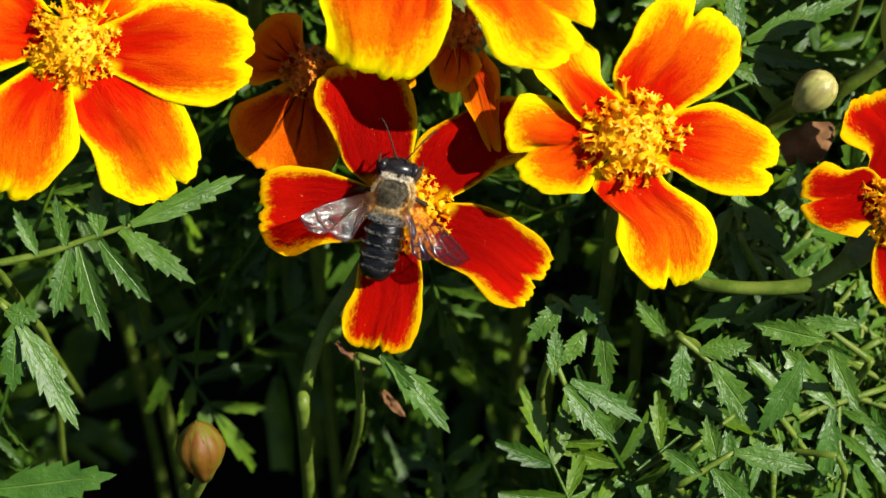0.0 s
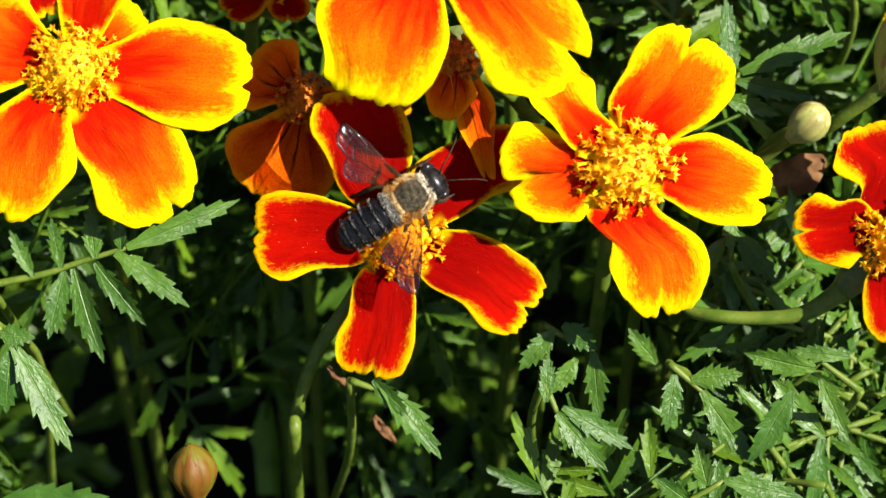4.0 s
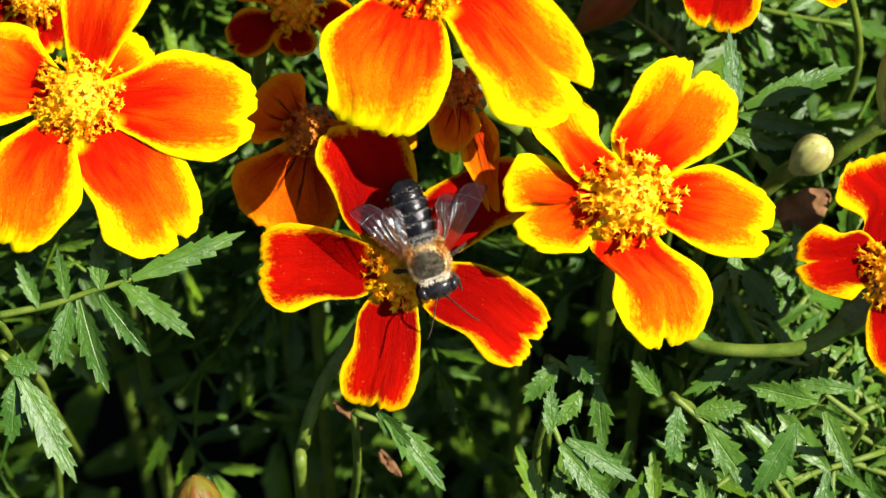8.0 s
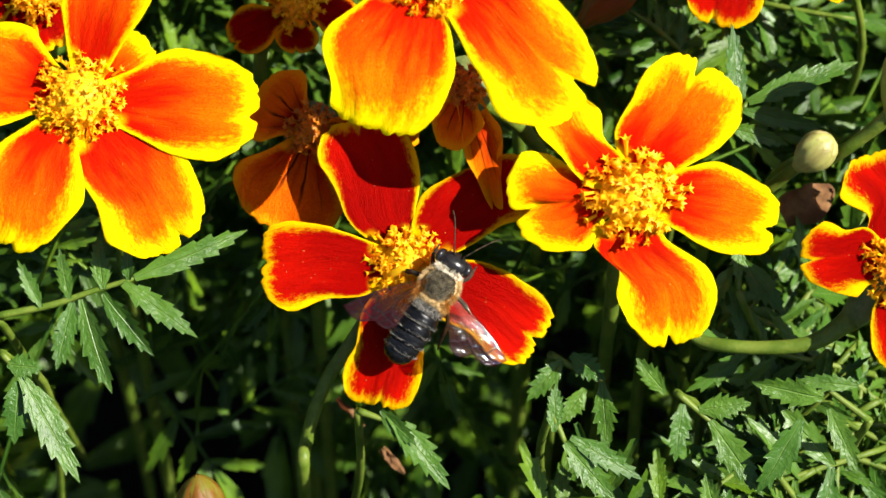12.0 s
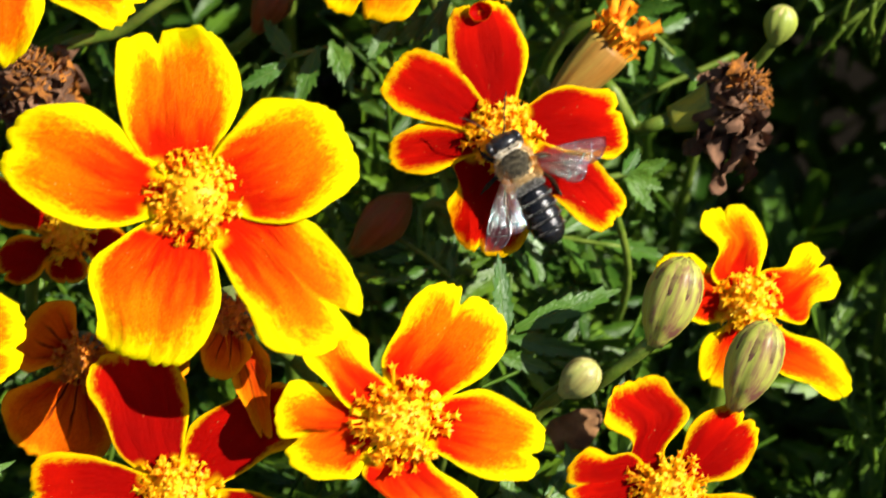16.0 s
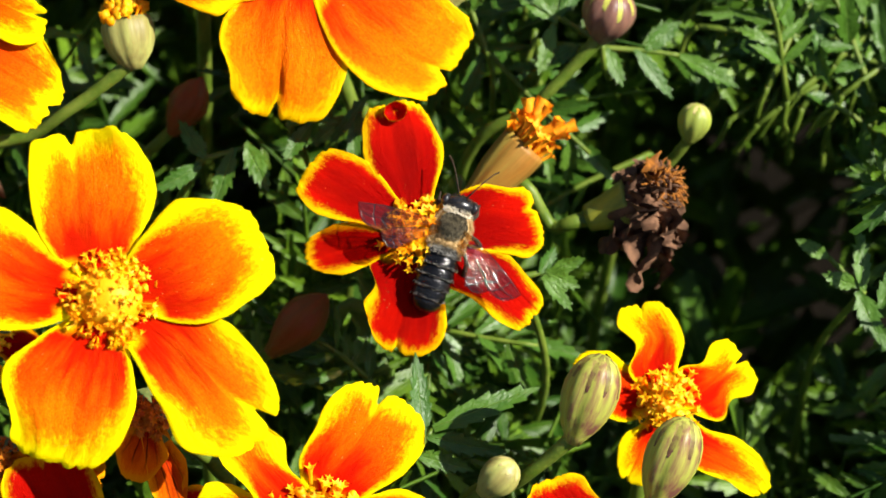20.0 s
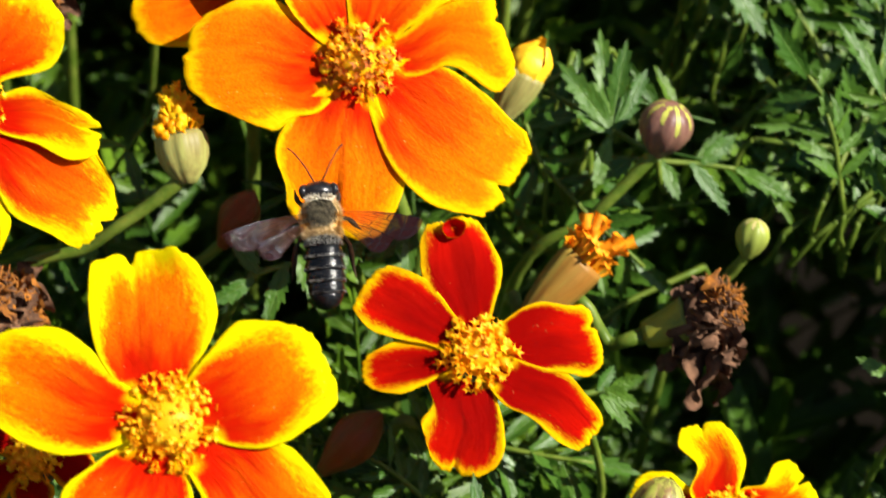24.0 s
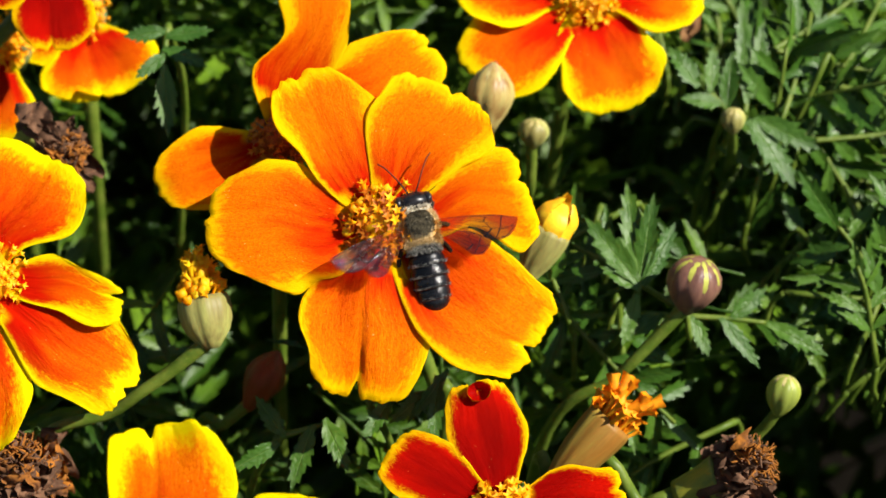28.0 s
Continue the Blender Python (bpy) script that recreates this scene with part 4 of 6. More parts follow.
FLOWERS["m"] = ((-40.1, 108.2, -18.0), 7.5, "mix", [
                (63, 25.3, 16, 0.25, 0.2, (8, 10.6, 10.5), (4.6, 11.2, 11.3), (0.02, 0.08), (0.02, 0.1)),
                (-10, 26, 14, 0.2, 0.3, (4, 6, 4.5), (3.5, 4.5, 6.3), (0.28, 0.02), (0.1, -0.2)),
                (-42.3, 33.9, 6, 0.3, 0.1, (6.3, 10, 11.4), (5.3, 8.2, 6), (0.28, 0.02), (0.04, 0.1)),
                (-91.9, 32.3, 4, 0.3, 0.1, (3.8, 8.2, 9.7), (11.7, 10.3, 11.3), (0.22, 0.13), (0.05, -0.2)),
                (-170, 26.9, 8, 0.3, 0.15, (5, 8.4, 8.6), (5, 8.5, 8.6), (0.16, 0.2), (0.06, -0.25)),
                (105, 28.7, 10, 0.25, 0.3, (3.8, 6.4, 6.5), (3.8, 6.4, 6.5), (0.16, 0.2), (0.05, 0.13)),
                (131, 28.8, 10, 0.25, 0.2, (4.4, 7.4, 7.5), (4.4, 7.5, 7.5), (0.16, 0.2), (0.05, 0.08)),
                (148, 10.9, 40, 0.7, 0.5, (2.8, 4.8, 4.8), (2.8, 4.7, 4.8), (0.16, 0.2), (0.05, -0.23))],
                (0, 0), 0, [], (0, 0, -17), "")
FLOWERS["n"] = ((-29.4, 176.2, -40.1), 5, "red", [
                (-86, 19.2, 6, 0.25, 0.2, (4, 7.6, 8.1), (4, 7.4, 8.1), (0.16, 0.2), (0.08, 0.13)),
                (-152, 15.8, 8, 0.25, 0.2, (3.3, 6, 6.5), (3.3, 6.1, 6.5), (0.16, 0.2), (0.05, -0.25)),
                (90, 16.6, 8, 0.2, 0.2, (3.5, 6.4, 7), (3.5, 6.6, 7), (0.16, 0.2), (0.05, -0.02))],
                (0, 0), 0, [(-42.5, 158.5, -47.0), (-52.0, 152.5, -49.0), (-62.2, 147.0, -52.7)], (-5, -7, -12), "")
FLOWERS["n2"] = ((-39.6, 164.0, -61.0), 5, "mix", [
                (-102, 20.2, 0, 0.3, 0.2, (4.7, 8.6, 8.9), (4.7, 8.4, 8.9), (0.16, 0.2), (0.08, 0.13)),
                (-164, 13.2, 6, 0.3, 0.2, (3.6, 6.3, 6.7), (3.6, 6.4, 6.7), (0.16, 0.2), (0.08, -0.25))],
                (0, 0), 0, [], (0, 0, -17), "")
FLOWERS["n3"] = ((-24.7, 171.2, -64.8), 5, "mix", [
                (-71, 18, 2, 0.3, 0.2, (6.6, 12, 12.5), (6.6, 11.7, 12.5), (0.16, 0.2), (0.08, 0.13)),
                (-161, 14.4, 6, 0.3, 0.2, (4.2, 7.6, 8), (4.2, 7.4, 8), (0.16, 0.2), (0.08, 0.2))],
                (0, 0), 0, [], (0, 0, -17), "")
FLOWERS["a2"] = ((-75.6, 47.1, -19.8), 5, "red", [
                (-63, 11.3, 6, 0.3, 0.2, (3.2, 5.8, 6), (3.2, 5.7, 6), (0.16, 0.2), (0.08, 0.21)),
                (-124, 10.9, 6, 0.3, 0.2, (2.9, 5.2, 5.5), (2.9, 5.3, 5.5), (0.16, 0.2), (0.05, -0.24)),
                (-175, 12.2, 6, 0.3, 0.2, (3.2, 5.8, 6), (3.2, 5.7, 6), (0.16, 0.2), (0.05, 0.12)),
                (32, 9.6, 6, 0.3, 0.2, (2.9, 5.2, 5.5), (2.9, 5.3, 5.5), (0.16, 0.2), (0.05, 0.09))],
                (0, 0), 0, [], (0, 0, -17), "")
FLOWERS["j2"] = ((3.3, 28.4, 0.9), 3, "dull", [
                (-74, 23, -12, 0.35, 0.7, (3, 4.2, 2.2), (2.6, 3.4, 2.4), (0.35, 0.2), (0.12, 0.3)),
                (-104, 11.5, -6, 0.4, 0.5, (3.6, 5, 4.4), (3.4, 4.6, 4.2), (0.3, 0.3), (0.03, 0.2))],
                (0, 0), 1, [(15.1, 20.5, -19.1), (18.3, 6.3, -41.6)], (0, 0, -17), "")
FLOWERS["j"] = ((-24.3, 21.3, -14.3), 4, "dull", [
                (145, 12.3, 10, 0.3, 0.3, (4.4, 7.4, 7.5), (4.4, 7.4, 7.5), (0.16, 0.2), (0.03, -0.25)),
                (-111, 19.6, 0, 0.3, 0.25, (6, 10.2, 10.2), (6, 10.1, 10.2), (0.16, 0.2), (0.03, 0.2)),
                (-10, 19.5, -5, 0.4, 0.3, (4, 7.1, 7.5), (4, 7.1, 7.5), (0.16, 0.2), (0.05, -0.02))],
                (0, 0), 1, [], (0, 0, -17), "")
CURLED = {"e": (-4.2, 22.6, 2.2, 2.7, 2.3, 10)}
for i, (key, (c, radius, kind, petals, lean, old, way, neck, words)) in enumerate(FLOWERS.items()):
    head_ = flower(c, radius, kind, petals, words or WORDS[kind], lean, old, way, neck, i + 1)
    if key in CURLED:
        curled_tip(head_, kind, *CURLED[key])

# ---- buds ----
BUD_WORDS = {"green": "plump closed green bud flushed with purple on a thin stem", "small": "small pale closed bud on a green stem", "red": "young reddish brown bud in the shade",
             "olive": "olive bud with an orange flush, low among the leaves", "white": "pale cream closed bud behind a flower", "opening": "half open bud with crumpled golden florets at its tip", "yellow": "opening bud with folded yellow petals"}
bud("green", (78.3, 23.0, 4.2), (83.6, 37.9, 6.2), 9.4, (69.0, 15.6, -1.8), BUD_WORDS["green"], 3)
bud("green", (91.7, 11.5, 8.1), (97.3, 26.3, 10.1), 9.1, (93.2, 8.7, -13.9), BUD_WORDS["green"], 4)
bud("purple", (91.8, 102.6, -31.6), (94.6, 112.9, -29.6), 9.7, (79.5, 90.7, -37.6), "plump purple brown bud with yellow green bracts folded over its tip", 5)
bud("lime", (108.2, 81.8, -29.4), (109.9, 88.9, -27.4), 6.0, (104.0, 77.0, -35.0), "small lime green bud with a pinkish tip", 6)
bud("small", (62.3, 14.0, -1.5), (68.3, 19.3, 0.5), 6.5, (56.2, 8.8, -7.5), BUD_WORDS["small"], 7)
bud("red", (8.5, 87.9, -48.0), (14.1, 97.2, -46.0), 7.4, (3.4, 84.9, -54.0), BUD_WORDS["red"], 8)
bud("red", (27.2, 43.2, -38.8), (37.1, 52.8, -36.8), 8.6, (23.0, 41.0, -44.8), BUD_WORDS["red"], 9)
bud("white", (55.9, 140.9, -41.2), (57.1, 152.6, -39.2), 8.8, (56.0, 138.3, -47.2), BUD_WORDS["white"], 10)
bud("small", (65.7, 138.6, -48.7), (66.1, 144.0, -46.7), 5.7, (66.0, 131.7, -54.7), BUD_WORDS["small"], 11)
bud("small", (105.3, 139.7, -42.9), (105.0, 144.4, -40.9), 4.6, (108.1, 137.0, -56.9), BUD_WORDS["small"], 12)
bud("olive", (-43.6, -50.4, -7.4), (-44.4, -40.5, -5.4), 8.3, (-46.5, -55.3, -13.4), BUD_WORDS["olive"], 13)
bud("opening", (1.1, 96.0, -22.0), (-1.5, 112.3, -20.0), 9.2, (-16.4, 85.2, -28.0), BUD_WORDS["opening"], 14)
bud("yellow", (62.1, 110.7, -29.7), (69.3, 123.4, -27.7), 7.9, (60.1, 108.5, -35.7), BUD_WORDS["yellow"], 15)

# ---- spent and withered heads ----
spent_head((66.4, 71.3, -24.8), (75.1, 80.2, -21.8), 11.0, [(75.3, 88.2, -18.8), (78.9, 86.9, -18.8), (83.9, 83.1, -18.8), (81.3, 84.1, -18.8), (72.3, 83.4, -18.8), (77.1, 82.0, -18.8), (74.2, 85.6, -18.8), (79.9, 82.5, -18.8), (76.7, 85.3, -18.8), (82.5, 81.7, -18.8), (78.1, 88.0, -18.8)], (64.4, 67.1, -32.8), "shed marigold head with upright orange tube florets on a pale calyx")
withered((94.4, 68.4, -23.1), (102.5, 72.2, -19.1), 7.0, [((94.6, 54.6, -26.1), 6.0), ((89.0, 60.5, -25.1), 5.5), ((100.6, 53.2, -29.1), 4.5), ((103.3, 56.9, -28.1), 6.0), ((96.5, 51.7, -25.1), 4.5), ((91.5, 62.4, -23.1), 5.0), ((102.0, 58.5, -27.1), 5.0), ((99.5, 57.8, -31.1), 4.0), ((103.9, 61.5, -25.1), 4.0), ((90.3, 67.1, -25.1), 4.0), ((94.7, 60.4, -29.1), 5.0)], (81.5, 64.9, -29.1), "withered brown marigold head with hanging shrivelled petals", 2)
withered((-32.0, 141.2, -43.3), (-25.1, 135.1, -39.3), 6.0, [((-35.7, 146.7, -40.3), 4.5), ((-33.3, 143.7, -37.3), 4.0), ((-21.4, 129.2, -43.3), 4.5), ((-23.6, 139.6, -41.3), 4.5), ((-19.2, 133.1, -45.3), 3.5)], (-40.6, 130.5, -49.3), "withered brown marigold head with curled dry petals", 3)
withered((-34.3, 73.3, -32.3), (-33.9, 78.1, -28.3), 6.0, [((-39.6, 69.0, -32.3), 5.0), ((-30.0, 69.0, -32.3), 5.0), ((-38.7, 78.0, -34.3), 4.0)], (-37.0, 63.2, -38.3), "spent marigold head with brown and orange florets", 4)
withered((-34.6, 75.9, -35.0), (-31.7, 72.3, -31.0), 7.0, [((-42.1, 76.0, -35.0), 5.0), ((-39.8, 68.5, -35.0), 5.0), ((-27.2, 82.3, -35.0), 4.0)], (-36.0, 65.8, -41.0), "spent marigold head with brown and orange florets", 5)
dry_scrap((63.0, 5.1, -25.3), (72.5, 10.4, -25.3), 7.5, "curled dry brown leaf among the stems", 3)
dry_scrap((-12.2, -38.3, -30.4), (-7.9, -43.1, -30.4), 2.0, "curled dry brown leaf among the stems", 4)
dry_scrap((-20.7, -28.8, -30.8), (-15.4, -34.1, -30.8), 1.3, "curled dry brown leaf among the stems", 5)
dry_scrap((99.9, 163.4, -60.9), (103.8, 170.8, -60.9), 3.0, "curled dry brown leaf among the stems", 6)

# ---- leaves that stand out ----
LEAF_WORDS = "feathered dark green marigold leaf with toothed leaflets"
leaf([(-79.6, -11.9, -1.3), (-69.7, -9.9, -1.3), (-63.7, -7.9, -1.3), (-55.2, -5.3, -1.3)],
     [(-55.1, -5.2, -0.7, -35.7, 2.6, 0.3, 4.4), (-57.1, -6.2, -0.7, -44.4, -15.4, 0.3, 4.4), (-60.6, -7.9, -0.7, -52.6, -19.0, 0.3, 4.2), (-64.4, -8.9, -0.7, -59.8, -25.1, 0.3, 4.6), (-66.1, -9.6, -0.7, -68.7, -21.1, 0.3, 4.0), (-60.6, -7.2, -0.7, -61.6, 1.6, 0.3, 3.4), (-56.1, -5.6, -0.7, -56.4, 0.1, 0.3, 2.6), (-66.6, -8.9, -0.7, -68.4, -0.3, 0.3, 2.8), (-71.6, -10.4, -0.7, -75.3, -2.3, 0.3, 2.6)], LEAF_WORDS, 5)
leaf([(-78.7, -18.4, -1.0), (-75.2, -22.4, -1.0)],
     [(-75.1, -22.4, -0.4, -65.2, -40.7, 0.6, 5.8), (-77.6, -20.4, -0.4, -71.5, -21.1, 0.6, 4.0), (-75.6, -23.4, -0.4, -76.5, -34.3, 0.6, 5.0)], LEAF_WORDS, 6)
leaf([(-83.4, -49.8, 7.9), (-77.6, -50.1, 7.9)],
     [(-77.9, -50.3, 8.5, -58.0, -48.2, 9.5, 7.2)], LEAF_WORDS, 7)
leaf([(50.1, 19.4, -15.1), (55.2, 26.1, -15.1)],
     [(55.2, 26.1, -14.5, 74.2, 33.8, -13.5, 4.8), (53.1, 24.0, -14.5, 52.7, 39.7, -13.5, 4.2), (54.1, 24.6, -14.5, 68.5, 21.4, -13.5, 3.6), (51.6, 21.5, -14.5, 62.3, 18.4, -13.5, 3.4)], LEAF_WORDS, 8)
leaf([(-15.9, -29.5, -8.7), (-10.3, -31.5, -8.7)],
     [(-10.3, -30.4, -8.1, 0.6, -42.8, -7.1, 5.2), (-11.8, -29.4, -8.1, -5.7, -35.4, -7.1, 3.4)], LEAF_WORDS, 9)
leaf([(19.1, -19.8, -14.4), (22.7, -21.9, -14.4), (28.4, -25.0, -14.4)],
     [(28.3, -24.9, -13.8, 29.3, -37.1, -12.8, 4.0), (22.7, -19.8, -13.8, 28.7, -24.2, -12.8, 4.6), (21.1, -20.8, -13.8, 14.9, -27.9, -12.8, 4.0), (25.2, -26.0, -13.8, 21.1, -32.1, -12.8, 3.6)], LEAF_WORDS, 10)
leaf([(18.4, -28.8, -1.9), (21.0, -34.9, -1.9)],
     [(20.9, -34.8, -1.3, 29.6, -44.8, -0.3, 4.6), (21.9, -33.8, -1.3, 34.4, -40.8, -0.3, 4.0), (18.9, -32.8, -1.3, 19.4, -24.6, -0.3, 3.0)], LEAF_WORDS, 11)
leaf([(75.0, -31.1, -2.4), (66.9, -25.0, -2.4)],
     [(66.8, -26.9, -1.8, 54.6, -24.8, -0.8, 5.0), (62.8, -30.9, -1.8, 55.6, -43.9, -0.8, 5.2), (67.8, -28.9, -1.8, 72.8, -40.0, -0.8, 4.0), (72.9, -24.9, -1.8, 62.6, -23.8, -0.8, 3.0)], LEAF_WORDS, 12)
leaf([(139.2, 51.0, -21.0), (132.8, 57.6, -21.0)],
     [(132.6, 57.5, -20.4, 126.4, 60.7, -19.4, 3.0), (138.0, 52.0, -20.4, 131.1, 54.1, -19.4, 3.6), (139.0, 50.9, -20.4, 138.6, 62.8, -19.4, 3.8), (137.9, 50.9, -20.4, 141.7, 41.0, -19.4, 4.6), (142.2, 47.6, -20.4, 146.6, 57.3, -19.4, 4.0), (141.0, 44.4, -20.4, 148.2, 36.6, -19.4, 4.4)], LEAF_WORDS, 13)
leaf([(83.8, 102.6, -37.7), (99.7, 101.5, -37.7), (108.8, 100.4, -37.7)],
     [(108.7, 100.2, -37.1, 119.9, 93.8, -36.1, 4.0), (101.8, 101.4, -37.1, 108.7, 106.9, -36.1, 3.6), (99.6, 101.4, -37.1, 107.1, 92.1, -36.1, 3.4), (93.9, 101.9, -37.1, 96.9, 94.3, -36.1, 3.4), (92.8, 102.5, -37.1, 95.0, 109.1, -36.1, 3.0), (88.2, 102.5, -37.1, 81.2, 97.7, -36.1, 3.6)], LEAF_WORDS, 14)
leaf([(73.5, 54.7, -20.5), (78.9, 55.8, -20.5)],
     [(78.8, 55.7, -19.9, 85.2, 57.7, -18.9, 3.0), (77.7, 55.7, -19.9, 84.0, 52.3, -18.9, 3.4), (76.7, 55.2, -19.9, 79.9, 59.9, -18.9, 3.0), (77.2, 54.6, -19.9, 82.3, 48.1, -18.9, 3.0)], LEAF_WORDS, 15)
leaf([(83.3, 106.2, -35.7), (84.0, 108.4, -35.7)],
     [(83.8, 107.8, -35.1, 74.1, 121.1, -34.1, 5.0), (83.8, 108.3, -35.1, 82.1, 127.9, -34.1, 4.8), (83.8, 108.3, -35.1, 87.0, 125.0, -34.1, 4.6), (83.2, 106.1, -35.1, 79.9, 96.2, -34.1, 3.6), (84.4, 107.8, -35.1, 91.3, 119.4, -34.1, 4.0), (83.5, 107.2, -35.1, 76.5, 111.5, -34.1, 3.4)], LEAF_WORDS, 16)
leaf([(105.5, 145.7, -48.5), (99.9, 151.6, -48.5)],
     [(99.8, 150.3, -47.9, 94.7, 158.9, -46.9, 4.6), (104.3, 146.8, -47.9, 96.0, 147.7, -46.9, 3.6), (105.4, 145.6, -47.9, 106.8, 157.2, -46.9, 4.0), (102.1, 149.1, -47.9, 103.4, 158.4, -46.9, 3.4)], LEAF_WORDS, 17)
leaf([(109.4, 145.0, -50.3), (110.8, 151.0, -50.3)],
     [(110.0, 147.2, -49.7, 110.3, 169.7, -48.7, 4.0), (111.2, 148.4, -49.7, 114.6, 164.9, -48.7, 3.8), (110.4, 143.7, -49.7, 118.9, 130.5, -48.7, 6.0), (111.6, 144.3, -49.7, 123.9, 137.6, -48.7, 5.0)], LEAF_WORDS, 18)
leaf([(-6.4, 162.7, -43.2), (-7.5, 154.5, -43.2)],
     [(-7.3, 154.4, -42.6, -6.7, 140.5, -41.6, 4.2), (-7.5, 157.8, -42.6, 0.9, 154.1, -41.6, 3.4), (-6.9, 156.7, -42.6, -12.5, 151.8, -41.6, 3.0), (-6.9, 160.2, -42.6, 2.1, 161.1, -41.6, 3.4), (-6.7, 161.4, -42.6, -14.8, 159.9, -41.6, 3.4)], LEAF_WORDS, 19)
leaf([(30.5, 86.3, -32.4), (41.4, 87.4, -32.4)],
     [(41.4, 87.3, -31.8, 34.7, 81.7, -30.8, 3.0), (39.2, 86.2, -31.8, 33.7, 92.6, -30.8, 3.6), (34.8, 86.2, -31.8, 29.2, 78.4, -30.8, 3.4), (43.6, 90.6, -31.8, 42.8, 77.3, -30.8, 3.4), (45.8, 91.7, -31.8, 38.5, 81.7, -30.8, 2.6)], LEAF_WORDS, 20)
leaf([(13.6, 79.9, -35.1), (22.3, 82.1, -35.1)],
     [(14.7, 79.9, -34.5, 9.3, 87.4, -33.5, 3.6), (20.1, 82.0, -34.5, 15.6, 70.1, -33.5, 4.0), (22.2, 83.1, -34.5, 26.4, 73.2, -33.5, 4.0), (13.6, 78.8, -34.5, 4.9, 73.4, -33.5, 3.6)], LEAF_WORDS, 21)
leaf([(53.1, -8.1, -12.9), (53.1, 1.1, -12.9)],
     [(53.0, 0.1, -12.3, 52.9, -6.1, -11.3, 3.0), (54.1, -3.0, -12.3, 61.1, -12.2, -11.3, 4.4), (52.0, -4.0, -12.3, 46.8, -12.2, -11.3, 3.4)], LEAF_WORDS, 22)
leaf([(41.2, -26.3, -6.5), (48.3, -32.4, -6.5)],
     [(47.2, -31.3, -5.9, 56.2, -44.4, -4.9, 5.0), (45.2, -29.3, -5.9, 54.2, -28.2, -4.9, 4.4), (42.2, -28.3, -5.9, 41.1, -38.3, -4.9, 4.0), (39.1, -26.3, -5.9, 34.0, -20.1, -4.9, 3.6)], LEAF_WORDS, 23)
leaf([(40.8, -52.9, -2.9), (50.9, -47.0, -2.9)],
     [(50.8, -47.0, -2.3, 64.6, -50.0, -1.3, 4.6), (47.8, -47.9, -2.3, 45.7, -40.8, -1.3, 4.0), (44.8, -50.9, -2.3, 38.7, -46.7, -1.3, 4.0), (46.8, -49.9, -2.3, 53.6, -56.9, -1.3, 4.4)], LEAF_WORDS, 24)


# ---- the mass of leaves below ----
def under_head(u, v_, deep):
    """Whether a leaf here would touch a flower head."""
    return any((u - c[0]) ** 2 + (v_ - c[1]) ** 2 < 44 * 44 and -deep > c[2] + FALL * c[1] - 33 for c, *_ in FLOWERS.values())


def foliage(name, count, seed, near, far, label, keep, tilt=32, teeth=4, scale=1.0, spread=0):
    """Feathered leaves strewn over the bank between two depths (mm below the heads), joined into one."""
    rnd = random.Random(seed)
    kinds = [leaflet_verts(1.0, 0.24 if teeth > 2 else 0.34, k, teeth, 0.3, 0.3) for k in range(6)]
    kinds = [(np.array(a), np.array(b), np.array(c)) for a, b, c in kinds]
    V, F, U, base = [], [], [], 0
    made = 0
    while made < count and base < 1200000:
        u, v_ = rnd.uniform(-130, 235 + spread), rnd.uniform(-85, 255 + spread)
        deep = rnd.uniform(near, far)
        if not keep(u, v_, deep, rnd) or under_head(u, v_, deep):
            continue
        made += 1
        size = rnd.uniform(0.38, 0.85) * scale
        head = rnd.uniform(0, 360)
        m = pose(u, v_, -FALL * v_ - deep, rnd.gauss(-4, tilt), rnd.gauss(6, tilt), head)
        pairs = rnd.randint(3, 5)
        step = 8.5 * size
        bits = [(0.0, 6.0 * pairs * size + 10, 0.0)]
        for p in range(pairs):
            for s in (-1, 1):
                bits.append((s * rnd.uniform(42, 66), (p + rnd.uniform(-0.1, 0.1)) * step, 1.0))
        for k, (ang, along, on) in enumerate(bits):
            ln = (rnd.uniform(13, 21) if on else rnd.uniform(16, 22)) * size
            kv, kf, ku = kinds[rnd.randrange(6)]
            q = m @ pose(0, along if on else pairs * step - 4, 0, rnd.gauss(0, 14), rnd.gauss(0, 20), -ang)
            mat = np.array(q.to_3x3())
            pts = (kv * (ln * rnd.uniform(0.85, 1.2), ln, ln)) @ mat.T + np.array(q.translation)
            V.append(pts)
            F.append(kf + base)
            U.append(ku)
            base += len(kv)
        # the rachis, a thin three-sided rod
        y1 = pairs * step
        rod = np.array([(s * 0.45, y, z) for y in (-14 * size, y1 * 0.5, y1) for s, z in ((-1, 0), (1, 0), (0, 0.7))])
        q = np.array(m.to_3x3())
        V.append(rod @ q.T + np.array(m.translation))
        F.append(np.array([(r * 3 + a, r * 3 + (a + 1) % 3, r * 3 + 3 + (a + 1) % 3, r * 3 + 3 + a) for r in range(2) for a in range(3)]) + base)
        U.append(np.tile((0.3, 0.5), (9, 1)))
        base += 9
    V = np.concatenate(V) / 1000
    pm = np.array(PLAN)
    V = V @ pm[:3, :3].T + pm[:3, 3]
    F = np.concatenate(F)
    ok = V[:, 2] > 0.0
    V[~ok, 2] = 0.001
    ob = link(name, V.tolist(), F.tolist(), LEAF_MASS, None, "", {"petal": np.concatenate(U)}, smooth=True)
    return tagged(ob, label, "foliage", kind="stuff")


